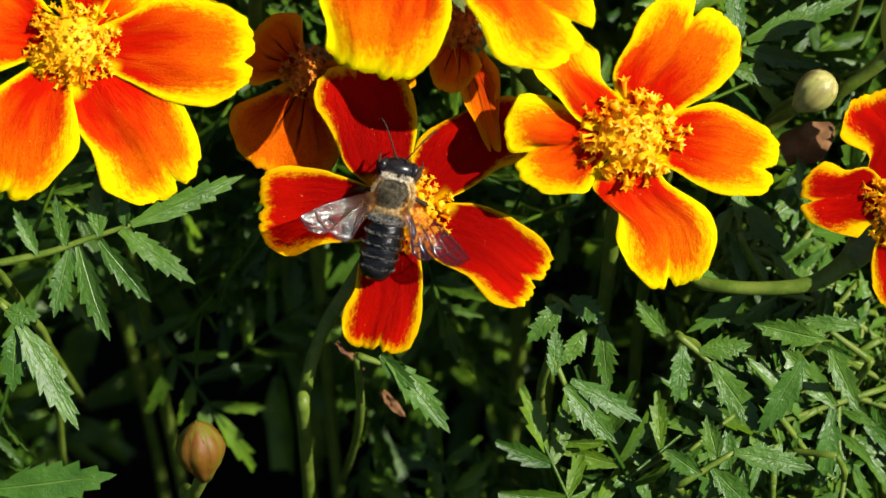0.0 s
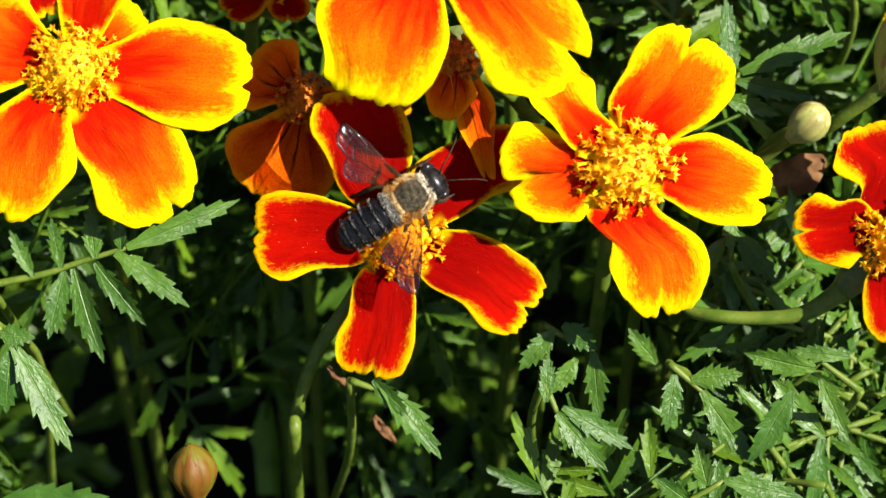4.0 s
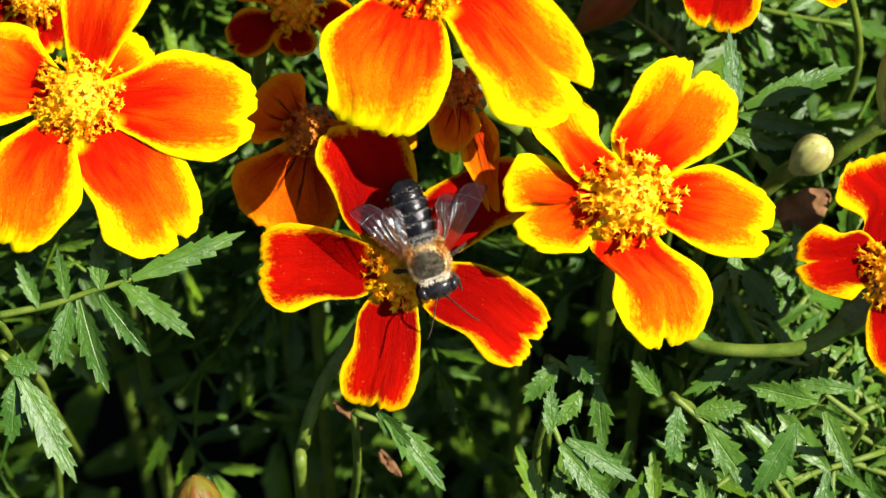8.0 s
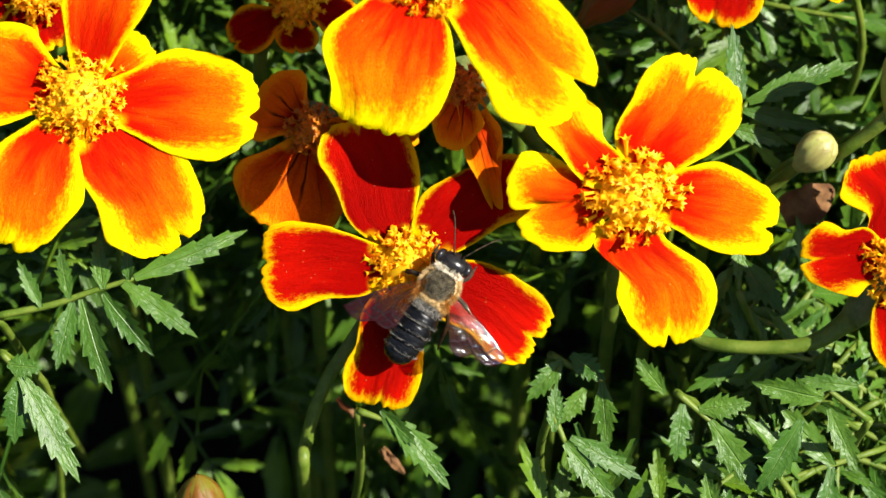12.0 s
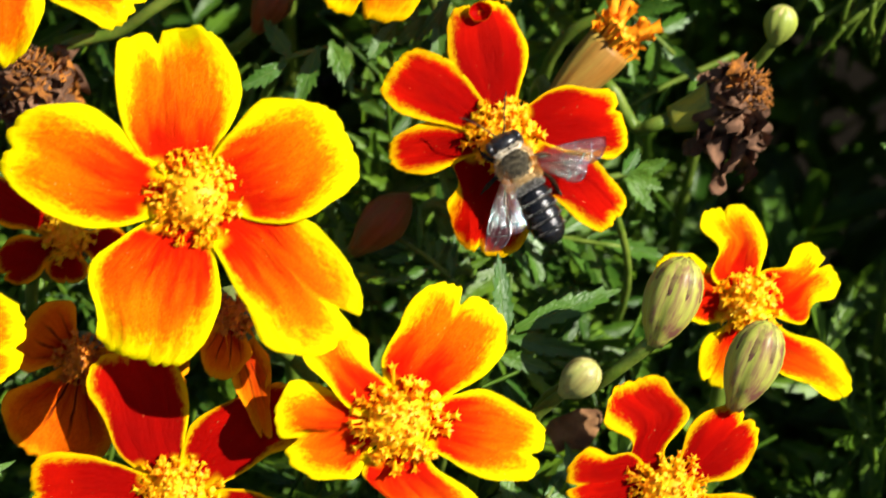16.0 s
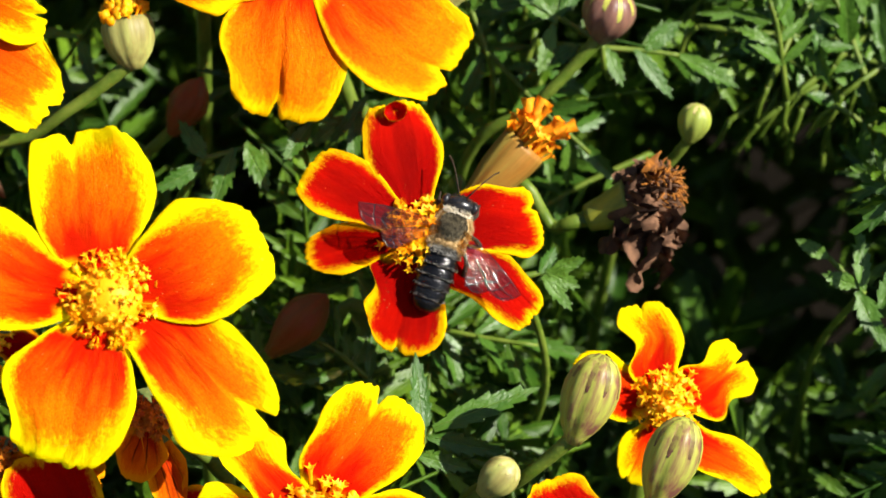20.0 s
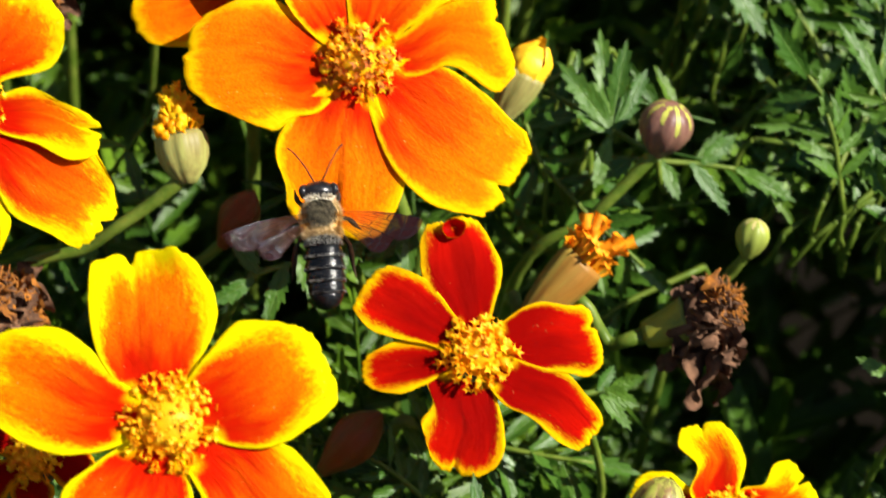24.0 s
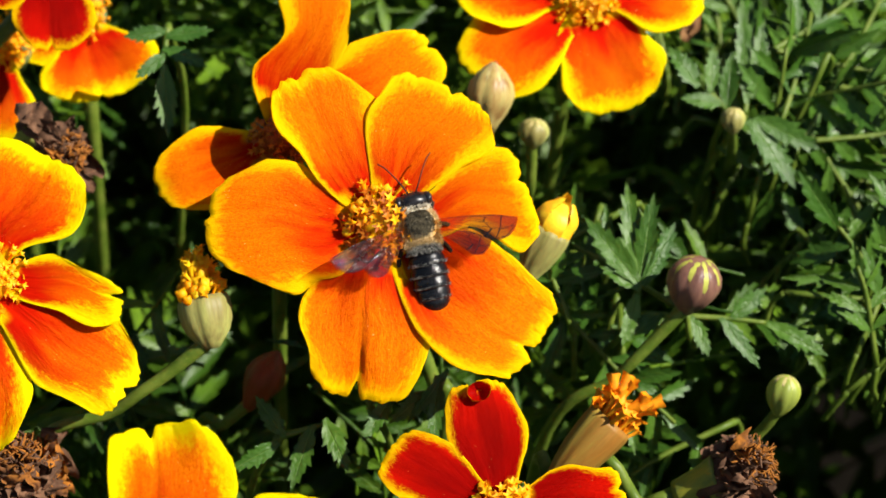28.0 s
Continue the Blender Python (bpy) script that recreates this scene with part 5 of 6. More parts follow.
# hollows between the plants: a place, a radius, and how far the hollow leans sideways and up for each mm of depth
hollows_left = [(-74, -48, 7, -0.16, -0.13), (-72, -42, 9, -0.15, -0.11), (-71, -32, 15, -0.16, -0.09), (-68, -23, 13, -0.15, -0.07), (-62, -50, 9, -0.14, -0.13), (-59, -39, 16, -0.13, -0.10), (-54, -21, 13, -0.12, -0.06), (-51, -57, 9, -0.11, -0.14), (-48, -49, 12, -0.10, -0.13), (-44, -36, 21, -0.10, -0.09), (-38, -16, 12, -0.09, -0.04), (-32, -26, 17, -0.07, -0.07), (-32, -55, 20, -0.06, -0.14), (-28, 79, 12, -0.05, 0.12)]
hollows_near_left = [(-23, -21, 10, -0.05, -0.07), (-22, -36, 21, -0.05, -0.09), (-14, 130, 10, -0.02, 0.24), (-14, -20, 9, -0.03, -0.04), (-14, -50, 14, -0.03, -0.13), (-10, 116, 14, -0.02, 0.20), (-9, -37, 15, -0.02, -0.10), (-3, 93, 12, -0.01, 0.15), (0, -43, 13, 0.00, -0.11), (2, -4, 6, 0.00, -0.01), (4, 130, 10, 0.00, 0.23), (5, 96, 14, 0.01, 0.16), (8, -49, 8, 0.02, -0.13), (9, -30, 10, 0.02, -0.09)]
hollows_middle = [(9, 81, 8, 0.03, 0.13), (15, -39, 10, 0.04, -0.11), (19, -18, 8, 0.04, -0.04), (20, 79, 8, 0.04, 0.12), (20, -33, 9, 0.05, -0.09), (22, -23, 9, 0.05, -0.07), (28, -49, 7, 0.07, -0.13), (33, -41, 8, 0.08, -0.11), (34, 72, 8, 0.07, 0.10), (35, -30, 8, 0.08, -0.09), (45, -36, 8, 0.11, -0.10), (45, -26, 7, 0.11, -0.08), (70, 136, 6, 0.15, 0.24), (74, 130, 8, 0.17, 0.24)]
hollows_near_right = [(76, 100, 6, 0.17, 0.16), (85, 116, 7, 0.19, 0.20), (87, 136, 8, 0.19, 0.24), (92, 96, 8, 0.20, 0.15), (95, 107, 7, 0.21, 0.18), (104, 41, 8, 0.21, 0.07), (104, 91, 7, 0.23, 0.14), (105, 134, 9, 0.23, 0.24), (105, 116, 6, 0.23, 0.20), (106, 72, 8, 0.21, 0.15), (111, 59, 18, 0.23, 0.12), (115, 114, 9, 0.25, 0.19), (117, 76, 16, 0.25, 0.14), (118, 91, 8, 0.26, 0.14)]
hollows_right = [(119, 49, 20, 0.25, 0.10), (120, 30, 10, 0.24, 0.06), (122, 60, 13, 0.25, 0.12), (123, 82, 8, 0.27, 0.14), (129, 56, 14, 0.27, 0.11), (129, 130, 8, 0.28, 0.23), (131, 36, 15, 0.27, 0.07), (132, 72, 9, 0.28, 0.14), (134, 23, 8, 0.28, 0.04), (140, 47, 10, 0.30, 0.09), (144, 72, 8, 0.30, 0.14)]
hollows_shade = [(8, -33, 13, 0.02, -0.09), (22, -32, 13, 0.05, -0.09), (34, -34, 11, 0.08, -0.10), (46, -33, 10, 0.11, -0.10), (134, 82, 12, 0.28, 0.14), (127, 86, 10, 0.27, 0.14), (-66, -46, 12, -0.15, -0.12), (-40, -46, 16, -0.09, -0.12), (-20, -52, 13, -0.04, -0.13),
                 (-50, -33, 9, -0.10, -0.07), (-55, -38, 9, -0.12, -0.08), (5, -34, 10, 0.02, -0.07), (12, -38, 9, 0.03, -0.08), (42, -36, 9, 0.10, -0.08), (118, 85, 12, 0.26, 0.13), (122, 77, 12, 0.27, 0.12), (115, 73, 12, 0.25, 0.11), (121, 66, 13, 0.27, 0.10), (106, 75, 8, 0.23, 0.11), (136, 71, 13, 0.29, 0.15), (124, 61, 12, 0.26, 0.13), (118, 74, 9, 0.25, 0.16), (126, 74, 10, 0.26, 0.16), (123, 86, 8, 0.26, 0.18), (113, 60, 9, 0.24, 0.12), (121, 90, 9, 0.27, 0.14), (114, 91, 8, 0.25, 0.14),
                 (5, -38, 9, 0.01, -0.09), (66, 142, 8, 0.14, 0.26), (70, 137, 8, 0.15, 0.25), (84, 137, 8, 0.18, 0.25), (90, 131, 9, 0.20, 0.23), (103, 159, 8, 0.23, 0.30)]
HOLLOW_PLACES = hollows_shade + hollows_left + hollows_near_left + hollows_middle + hollows_near_right + hollows_right


BRIGHT = [(67, -35, 15), (61, -12, 10), (63, 30, 12), (95, 100, 16), (130, 96, 20), (51, 43, 9), (63, 31, 8), (106, 152, 22), (89, 93, 16), (75, 113, 10), (141, 104, 14), (127, 108, 14), (138, 118, 12)]


# the hollows again, where one looks through them at the lower leaves and at the soil
HOLLOWS = {d: [(u + a * d, w + b * d, r * (1 + d / 450)) for u, w, r, a, b in HOLLOW_PLACES] for d in (70, 110, 165)}
GAPS = [(u, w, r) for u, w, r, a, b in HOLLOW_PLACES]


def inside(rings, u, v_):
    return any((u - gu) ** 2 + (v_ - gv) ** 2 < r * r for gu, gv, r in rings)


def under_flower(u, v_, deep):
    """Whether a flower head stands between this place and the sun."""
    w = -FALL * v_ - deep
    for c, *_ in FLOWERS.values():
        h = (c[2] - w) / SUN[2]
        if h > 0 and (u + SUN[0] * h - c[0]) ** 2 + (v_ + SUN[1] * h - c[1]) ** 2 < 13 * 13:
            return True
    return False


def open_air(u, v_, deep, rnd):
    """Whether a leaf may stand here: in the hollows between the plants they only grow under the heads."""
    if inside(GAPS, u, v_):
        return deep > 30 and under_flower(u, v_, deep) and rnd.random() < 0.4
    if deep > 45:
        return not inside(HOLLOWS[70 if deep < 90 else 110], u, v_) or rnd.random() < 0.06
    return noise.noise((u / 30, v_ / 30, deep / 50)) > rnd.uniform(-0.12, 0.35)


def sunny(u, v_, deep, rnd):
    return inside(BRIGHT, u, v_) and not inside(GAPS, u, v_)


def beside(u, v_, deep, rnd):
    """Past the slope's right side, out of view: room for added tall leaves that shade it."""
    return u > 152 and 40 < v_ < 98 and not inside(GAPS, u, v_)


foliage("foliage_upper", 300, 11, 12, 46, "dense feathered green marigold leaves catching the sun", open_air, 22)
foliage("foliage_lower", 1500, 12, 50, 130, "shaded marigold leaves low between the stems", open_air, 45)


def loose_leaves(count, seed, near, far, keep):
    """Leaves of the top layer that can be told apart: each a rachis and a stalk with toothed leaflets in pairs."""
    rnd = random.Random(seed)
    blades = []
    for k in range(6):
        lv, lf, lu = leaflet_verts(1.0, 0.24, k, 5, 0.3, 0.3)
        n = len(lv)
        me = bpy.data.meshes.new("leaflet")
        me.from_pydata([(x / 1000, y / 1000, z / 1000) for x, y, z in lv] + [(x / 1000, y / 1000, (z - 0.011) / 1000) for x, y, z in lv], [], lf + [tuple(c + n for c in q[::-1]) for q in lf])
        me.materials.append(LEAF)
        me.polygons.foreach_set("use_smooth", [True] * len(me.polygons))
        lay = me.uv_layers.new(name="petal")
        for loop, slot in zip(me.loops, lay.data):
            slot.uv = lu[loop.vertex_index % n]
        me.update()
        blades.append(me)
    made = 0
    while made < count:
        u, v_, deep = rnd.uniform(-130, 235), rnd.uniform(-85, 255), rnd.uniform(near, far)
        if not keep(u, v_, deep, rnd) or under_head(u, v_, deep):
            continue
        size, pairs = rnd.uniform(0.42, 0.88), rnd.randint(3, 5)
        step = 8.5 * size
        m = pose(u / 1000, v_ / 1000, (-FALL * v_ - deep) / 1000, rnd.gauss(-4, 20), rnd.gauss(6, 20), rnd.uniform(0, 360))
        end = m @ Vector((0, (pairs * step + 12 * size) / 1000, 0)) * 1000
        if any((end.x - c[0]) ** 2 + (end.y - c[1]) ** 2 < 36 * 36 and end.z > c[2] - 14 for c, *_ in FLOWERS.values()):
            continue
        if inside(GAPS, end.x, end.y) or inside(GAPS, (u + end.x) / 2, (v_ + end.y) / 2):
            continue
        made += 1
        m = PLAN @ m
        ob = empty("marigold_leaf", m, "feathered green marigold leaf in the sun among many others", "leaf", "marigold leaves")
        line = smooth_line([(0, -0.014 * size, -0.001), (0.0006, pairs * step / 2000, 0), (0, pairs * step / 1000, 0)], 4)
        link("rachis", *tube(line, [0.0007 - 0.0003 * i / len(line) for i in range(len(line))], 5), STEM, ob)
        down = m.to_3x3().inverted() @ Vector((0, 0, -1))
        foot = Vector((0, -0.014 * size, -0.001))
        line = smooth_line([foot, foot + down * 0.004 + Vector((rnd.uniform(-0.001, 0.001), -0.002, 0)), foot + down * 0.009 + Vector((rnd.uniform(-0.003, 0.003), -0.003, 0))], 4)
        link("leaf_stalk", *tube(line, [0.0006] * len(line), 5), STEM, ob)
        spots = [(0.0, pairs * step - 4, rnd.uniform(16, 22))]
        for p in range(pairs):
            for s in (-1, 1):
                spots.append((s * rnd.uniform(42, 66), (p + rnd.uniform(-0.1, 0.1)) * step, rnd.uniform(13, 21)))
        for turn, along_, ln in spots:
            o = new("leaflet", rnd.choice(blades))
            o.parent = ob
            o.matrix_basis = pose(0, along_ / 1000, 0, rnd.gauss(0, 14), rnd.gauss(0, 20), -turn) @ Matrix.Diagonal((ln * size * rnd.uniform(0.85, 1.2), ln * size, ln * size, 1))


loose_leaves(130, 15, 12, 36, sunny)
foliage("foliage_floor", 1300, 16, 128, 200, "dark crowded marigold leaves close to the soil", lambda u, v_, deep, rnd: not inside(HOLLOWS[165], u, v_), 35, 2, 1.7)
foliage("foliage_bed", 760, 17, 0, 150, "the flower bed going on, crowded green leaves", lambda u, v_, deep, rnd: (u > 190 or v_ > 225) and not inside(HOLLOWS[70 if deep < 90 else 110], u, v_), 32, 4, 1.5, 110)
# unseen tall leaves, added to keep the sun off the right side
foliage("foliage_beside", 60, 13, -42, 20, "added tall marigold leaves out of view that shade the right side", beside)


# ---- the bee ----
def fur_material(name, a, b):
    m = Nodes(name, 0.8, 0.2)
    n = m.noise(m.obj(), 1500.0, 3.0)
    return m.done(m.mix(m.span(n, 0.35, 0.65), a, b))


BEE_BLACK = fur_material("bee_shell", (0.005, 0.005, 0.006), (0.016, 0.016, 0.018))
BEE_BLACK.node_tree.nodes["Principled BSDF"].inputs["Roughness"].default_value = 0.30
BEE_BLACK.node_tree.nodes["Principled BSDF"].inputs["Specular IOR Level"].default_value = 0.5


def ringed_shell():
    """The abdomen's shell: black, pitted, and finely wrinkled across."""
    m = Nodes("bee_rings", 0.20, 0.30)
    ob = m.obj()
    sp = m.t.nodes.new("ShaderNodeSeparateXYZ")
    m.put(sp, "0", ob)
    across = m.noise(m.vec(m.math("MULTIPLY", sp.outputs[0], 0.35), sp.outputs[1], m.math("MULTIPLY", sp.outputs[2], 0.35)), 1500.0, 3.0, 0.65)
    pits = m.noise(ob, 3800.0, 2.0, 0.6)
    m.bump(m.math("ADD", across, m.math("MULTIPLY", pits, 0.4)), 1.0, 0.00013)
    return m.done(m.mix(m.span(across, 0.4, 0.7), (0.003, 0.003, 0.0035), (0.010, 0.010, 0.011)))


BEE_RINGS = ringed_shell()
BEE_FUR = fur_material("bee_fur", (0.34, 0.21, 0.075), (0.64, 0.46, 0.22))
BEE_COLLAR = fur_material("bee_collar", (0.66, 0.58, 0.42), (0.82, 0.75, 0.60))
BEE_BAND = fur_material("bee_band", (0.16, 0.15, 0.13), (0.36, 0.34, 0.29))
BEE_BACK = fur_material("bee_back", (0.055, 0.046, 0.030), (0.17, 0.14, 0.085))
BEE_LEG = fur_material("bee_leg", (0.012, 0.009, 0.007), (0.05, 0.03, 0.015))


def wing_material():
    """A smoky membrane, amber and clear at the hinge, violet brown at the tip, pleated along its length, with dark veins that fan out."""
    m = Nodes("bee_wing", 0.08, 0.65)
    u, v, uv = m.uv("petal")
    warp = m.noise(m.vec(m.math("MULTIPLY", u, 1.6), m.math("MULTIPLY", v, 1.6)), 1.0, 2.0)
    line = m.math("ADD", m.math("MULTIPLY", v, 5.0), m.math("MULTIPLY", m.math("SUBTRACT", warp, 0.5), 1.3))
    comb = m.math("ABSOLUTE", m.math("SUBTRACT", m.math("FRACT", line), 0.5))
    long_vein = m.math("MULTIPLY", m.span(comb, 0.03, 0.09, 1.0, 0.0), m.span(u, 1.25, 1.7, 1.0, 0.15))
    cells = m.t.nodes.new("ShaderNodeTexVoronoi")
    cells.feature = "DISTANCE_TO_EDGE"
    m.put(cells, "Vector", m.vec(m.math("MULTIPLY", u, 1.5), m.math("MULTIPLY", v, 2.6)))
    cells.inputs["Scale"].default_value = 1.2
    vein = m.math("MAXIMUM", long_vein, m.math("MULTIPLY", m.span(cells.outputs[0], 0.015, 0.04, 1.0, 0.0), m.span(u, 0.5, 0.8)))
    vein = m.math("MAXIMUM", vein, m.span(v, 0.02, 0.06, 1.0, 0.0))
    pleat = m.noise(m.vec(m.math("MULTIPLY", u, 2.2), m.math("MULTIPLY", v, 15.0)), 1.0, 3.0, 0.6)
    dimple = m.noise(m.vec(m.math("MULTIPLY", u, 9.0), m.math("MULTIPLY", v, 9.0)), 1.0, 2.0)
    m.bump(m.math("ADD", m.math("MULTIPLY", pleat, 2.2), m.math("ADD", m.math("MULTIPLY", dimple, 0.8), m.math("MULTIPLY", vein, 0.8))), 1.0, 0.00003)
    m.done(m.mix(vein, m.mix(m.span(u, 0.5, 1.6), (0.14, 0.045, 0.008), (0.030, 0.006, 0.007)), (0.012, 0.006, 0.004)))
    m.bsdf.inputs["IOR"].default_value = 1.5
    clear = m.t.nodes.new("ShaderNodeBsdfTransparent")
    m.put(clear, "Color", m.mix(m.span(u, 0.5, 1.7), (0.96, 0.72, 0.42, 1), (0.70, 0.36, 0.20, 1)))
    mixer = m.t.nodes.new("ShaderNodeMixShader")
    m.put(mixer, "0", m.math("ADD", m.span(u, 0.3, 1.8, 0.14, 0.50), m.math("MULTIPLY", vein, 0.46)))
    m.t.links.new(clear.outputs[0], mixer.inputs[1])
    m.t.links.new(m.bsdf.outputs[0], mixer.inputs[2])
    m.t.links.new(mixer.outputs[0], m.t.nodes["Material Output"].inputs[0])
    return m.mat


BEE_WING = wing_material()


def ball(rx, ry, rz, rings=12, sides=18, bumps=0.0, seed=0):
    verts, faces = [], []
    for i in range(rings + 1):
        p = math.pi * i / rings
        for k in range(sides):
            a = 2 * math.pi * k / sides
            d = Vector((math.sin(p) * math.cos(a), math.cos(p), math.sin(p) * math.sin(a)))
            g = 1 + bumps * noise.noise(d * 6 + Vector((seed, 0, 0)))
            verts.append((d.x * rx * g / 1000, d.y * ry * g / 1000, d.z * rz * g / 1000))
    for i in range(rings):
        for k in range(sides):
            k2 = (k + 1) % sides
            faces.append((i * sides + k, i * sides + k2, (i + 1) * sides + k2, (i + 1) * sides + k))
    return verts, faces


def hair(parent, mat, shells, count, length, seed, name="fur", thick=0.05):
    """Short hairs standing on an ellipsoid: thin three-sided spikes joined into one coat."""
    rnd = random.Random(seed)
    V, F = [], []
    for i in range(count):
        c, r, keep = shells[rnd.randrange(len(shells))]
        d = Vector((rnd.gauss(0, 1), rnd.gauss(0, 1), rnd.gauss(0, 1))).normalized()
        if not keep(d):
            continue
        p = Vector((c[0] + d.x * r[0], c[1] + d.y * r[1], c[2] + d.z * r[2]))
        nrm = Vector((d.x / r[0], d.y / r[1], d.z / r[2])).normalized()
        tip = p + (nrm + Vector((rnd.gauss(0, 0.35), rnd.gauss(-0.25, 0.35), rnd.gauss(0, 0.35)))).normalized() * length * rnd.uniform(0.6, 1.3)
        s = nrm.orthogonal().normalized() * thick
        t = nrm.cross(s)
        b = len(V)
        V += [(p + s) / 1000, (p - s * 0.5 + t) / 1000, (p - s * 0.5 - t) / 1000, tip / 1000]
        F += [(b, b + 1, b + 3), (b + 1, b + 2, b + 3), (b + 2, b, b + 3)]
    return link(name, [tuple(v) for v in V], F, mat, parent, smooth=False)


def wing(parent, side, length, width, label, sweep):
    """A pleated wing out to one side; its own space starts at the hinge. Narrow at the hinge, widest past the middle, rounded at the tip."""
    nu, nv = 34, 56
    verts, faces, uvs = [], [], []
    for i in range(nu + 1):
        s = i / nu
        lead = 0.10 * width * math.sin(math.pi * s) - sweep * s * s * width * 0.4
        chord = width * (0.14 + 0.86 * min(1, s * 1.45) ** 1.1)
        if s > 0.70:
            chord *= math.sqrt(max(0.0, 1 - ((s - 0.70) / 0.305) ** 2.6))
        for j in range(nv + 1):
            q = j / nv
            y = lead - chord * (q + 0.10 * (1 - s)) * (1 + 0.05 * math.sin(q * 3.0) * s) - 0.25 * width * max(0, s - 0.7) * (1 - 2 * q)
            fold = q * 30 + 5 * noise.noise((s * 2.2, q * 3.5, side * 4 + width)) + 2 * math.sin(s * 6)
            z = (0.036 * math.sin(fold) + 0.012 * math.sin(fold * 2.3 + s * 14) + 0.03 * noise.noise((s * 9, q * 8, side))) * min(1, s * 2.5) + 0.04 * math.sin(s * 9 + q * 5) + 0.3 * s * s - 0.15 * q * q * s
            verts.append((side * s * length / 1000, y / 1000, z / 1000))
            uvs.append((s * 2.2, q))
    for i in range(nu):
        for j in range(nv):
            faces.append((i * (nv + 1) + j, i * (nv + 1) + j + 1, (i + 1) * (nv + 1) + j + 1, (i + 1) * (nv + 1) + j))
    return link("wing", verts, faces, BEE_WING, parent, label, {"petal": uvs})


def build_bee():
    """A large dark leafcutter-like bee, 22 mm long, head towards +y, back towards +z; its origin is the middle of the thorax."""
    bee = empty("bee", Matrix.Scale(1.07, 4), "large black bee with a tawny furry thorax and smoky brown wings", "bee")
    v, f = ball(3.15, 3.4, 2.9, 12, 20, 0.04, 1)
    thorax = link("thorax", v, f, BEE_FUR, bee, "furry tawny thorax with a dark bare back")
    back = lambda d: d.z > 0.42 + 0.14 * noise.noise(d * 4) and d.y > -0.62
    hair(thorax, BEE_FUR, [((0, 0, 0), (3.05, 3.3, 2.8), lambda d: not back(d) and d.z < 0.9)], 9000, 0.85, 3)
    hair(thorax, BEE_FUR, [((s * 1.9, -2.7, 0.3), (1.25, 0.9, 0.9), lambda d: True) for s in (-1, 1)], 2600, 0.7, 9, "shoulder_tuft")
    v, f = ball(2.75, 2.85, 2.5, 12, 22, 0.02, 2)
    shield = link("back_shield", v, f, BEE_BACK, thorax, "dark velvety back")
    shield.matrix_basis = pose(0, 0.0003, 0.00062)
    hair(thorax, BEE_BACK, [((0, 0.3, 0.62), (2.75, 2.85, 2.5), lambda d: d.z > 0.35)], 11000, 0.30, 4, "dark_fur")
    hair(thorax, BEE_COLLAR, [((0, 3.1, 1.2), (2.3, 0.4, 0.9), lambda d: d.z > -0.2)], 700, 0.6, 6, "collar")
    # abdomen: overlapping rings, nearly as wide at the end as at the start, bluntly rounded behind
    prof = [(2.55, -3.3), (3.0, -4.6), (3.15, -6.6), (3.2, -8.6), (3.1, -10.6), (2.85, -12.5), (2.2, -14.2)]
    for i in range(len(prof) - 1):
        (r0, y0), (r1, y1) = prof[i], prof[i + 1]
        rows = [(r0 * 0.84, y0 + 0.1), (r0 * 0.93, y0 - 0.25), ((r0 + r1) / 2 * 1.02, (y0 + y1) / 2), (r1 * 1.05, y1 + 0.25), (r1 * 1.07, y1 - 0.05), (r1 * 1.02, y1 - 0.3), (r1 * 0.86, y1 - 0.38), (r1 * 0.3, y1 - 0.4)]
        if i == len(prof) - 2:
            rows = [(r0 * 0.84, y0 + 0.1), (r0 * 0.93, y0 - 0.25), ((r0 + r1) / 2 * 1.05, (y0 + y1) / 2), (r1, y1), (r1 * 0.62, y1 - 0.75), (0.1, y1 - 1.0)]
        v, f = lathe([(r / 1000, -y / 1000) for r, y in rows], 28)
        v = [(x, -z, y * 0.84 - 0.0006 * max(0, z / 0.009) ** 2) for x, y, z in v]
        seg = link("abdomen_segment", v, f, BEE_RINGS, bee)
        drop = -0.6 * (y1 / 9) ** 2
        if i < 5:
            hair(seg, BEE_BAND, [((0, y1 + 0.1, drop), (r1 * 1.05, 0.25, r1 * 0.89), lambda d: d.z > -0.3)], (3200, 2200, 1700, 1400, 900)[i], 0.34, 20 + i, "hair_band", 0.022)
        if i == 0:
            hair(seg, BEE_BAND, [((0, -3.9, 0), (2.9, 0.9, 2.45), lambda d: d.z > 0)], 4200, 0.45, 31, "pale_hair", 0.024)
    # head
    v, f = ball(2.95, 1.75, 2.3, 10, 18, 0.03, 5)
    head = link("head", v, f, BEE_BLACK, bee)
    head.matrix_basis = pose(0, 0.0043, -0.0004)
    hair(head, BEE_LEG, [((0, 0, 0), (2.85, 1.7, 2.25), lambda d: d.y > -0.6 and abs(d.x) < 0.75)], 700, 0.45, 8)
    for s in (-1, 1):
        v, f = ball(0.85, 1.25, 1.75, 8, 12)
        eye = link("eye", v, f, BEE_BLACK, head, "glossy black eye")
        eye.matrix_basis = pose(s * 0.0024, 0.0002, 0.0001, 0, s * 14, 0)
        pts = [(s * 0.6, 1.5, 0.9), (s * 1.3, 2.7, 1.9), (s * 2.2, 4.4, 2.0), (s * 3.6, 6.6, 1.5), (s * 4.6, 7.6, 1.0)]
        v, f = tube([(a / 1000, b / 1000, c / 1000) for a, b, c in smooth_line(pts, 4)], [0.00014] * 5 + [0.00012] * 12, 6)
        link("antenna", v, f, BEE_LEG, head)
    v, f = tube([(0, 0.0004, -0.0012), (0, 0.0009, -0.0026), (0, 0.0008, -0.0040)], [0.0007, 0.0006, 0.0003], 8)
    link("proboscis", v, f, BEE_BLACK, head)
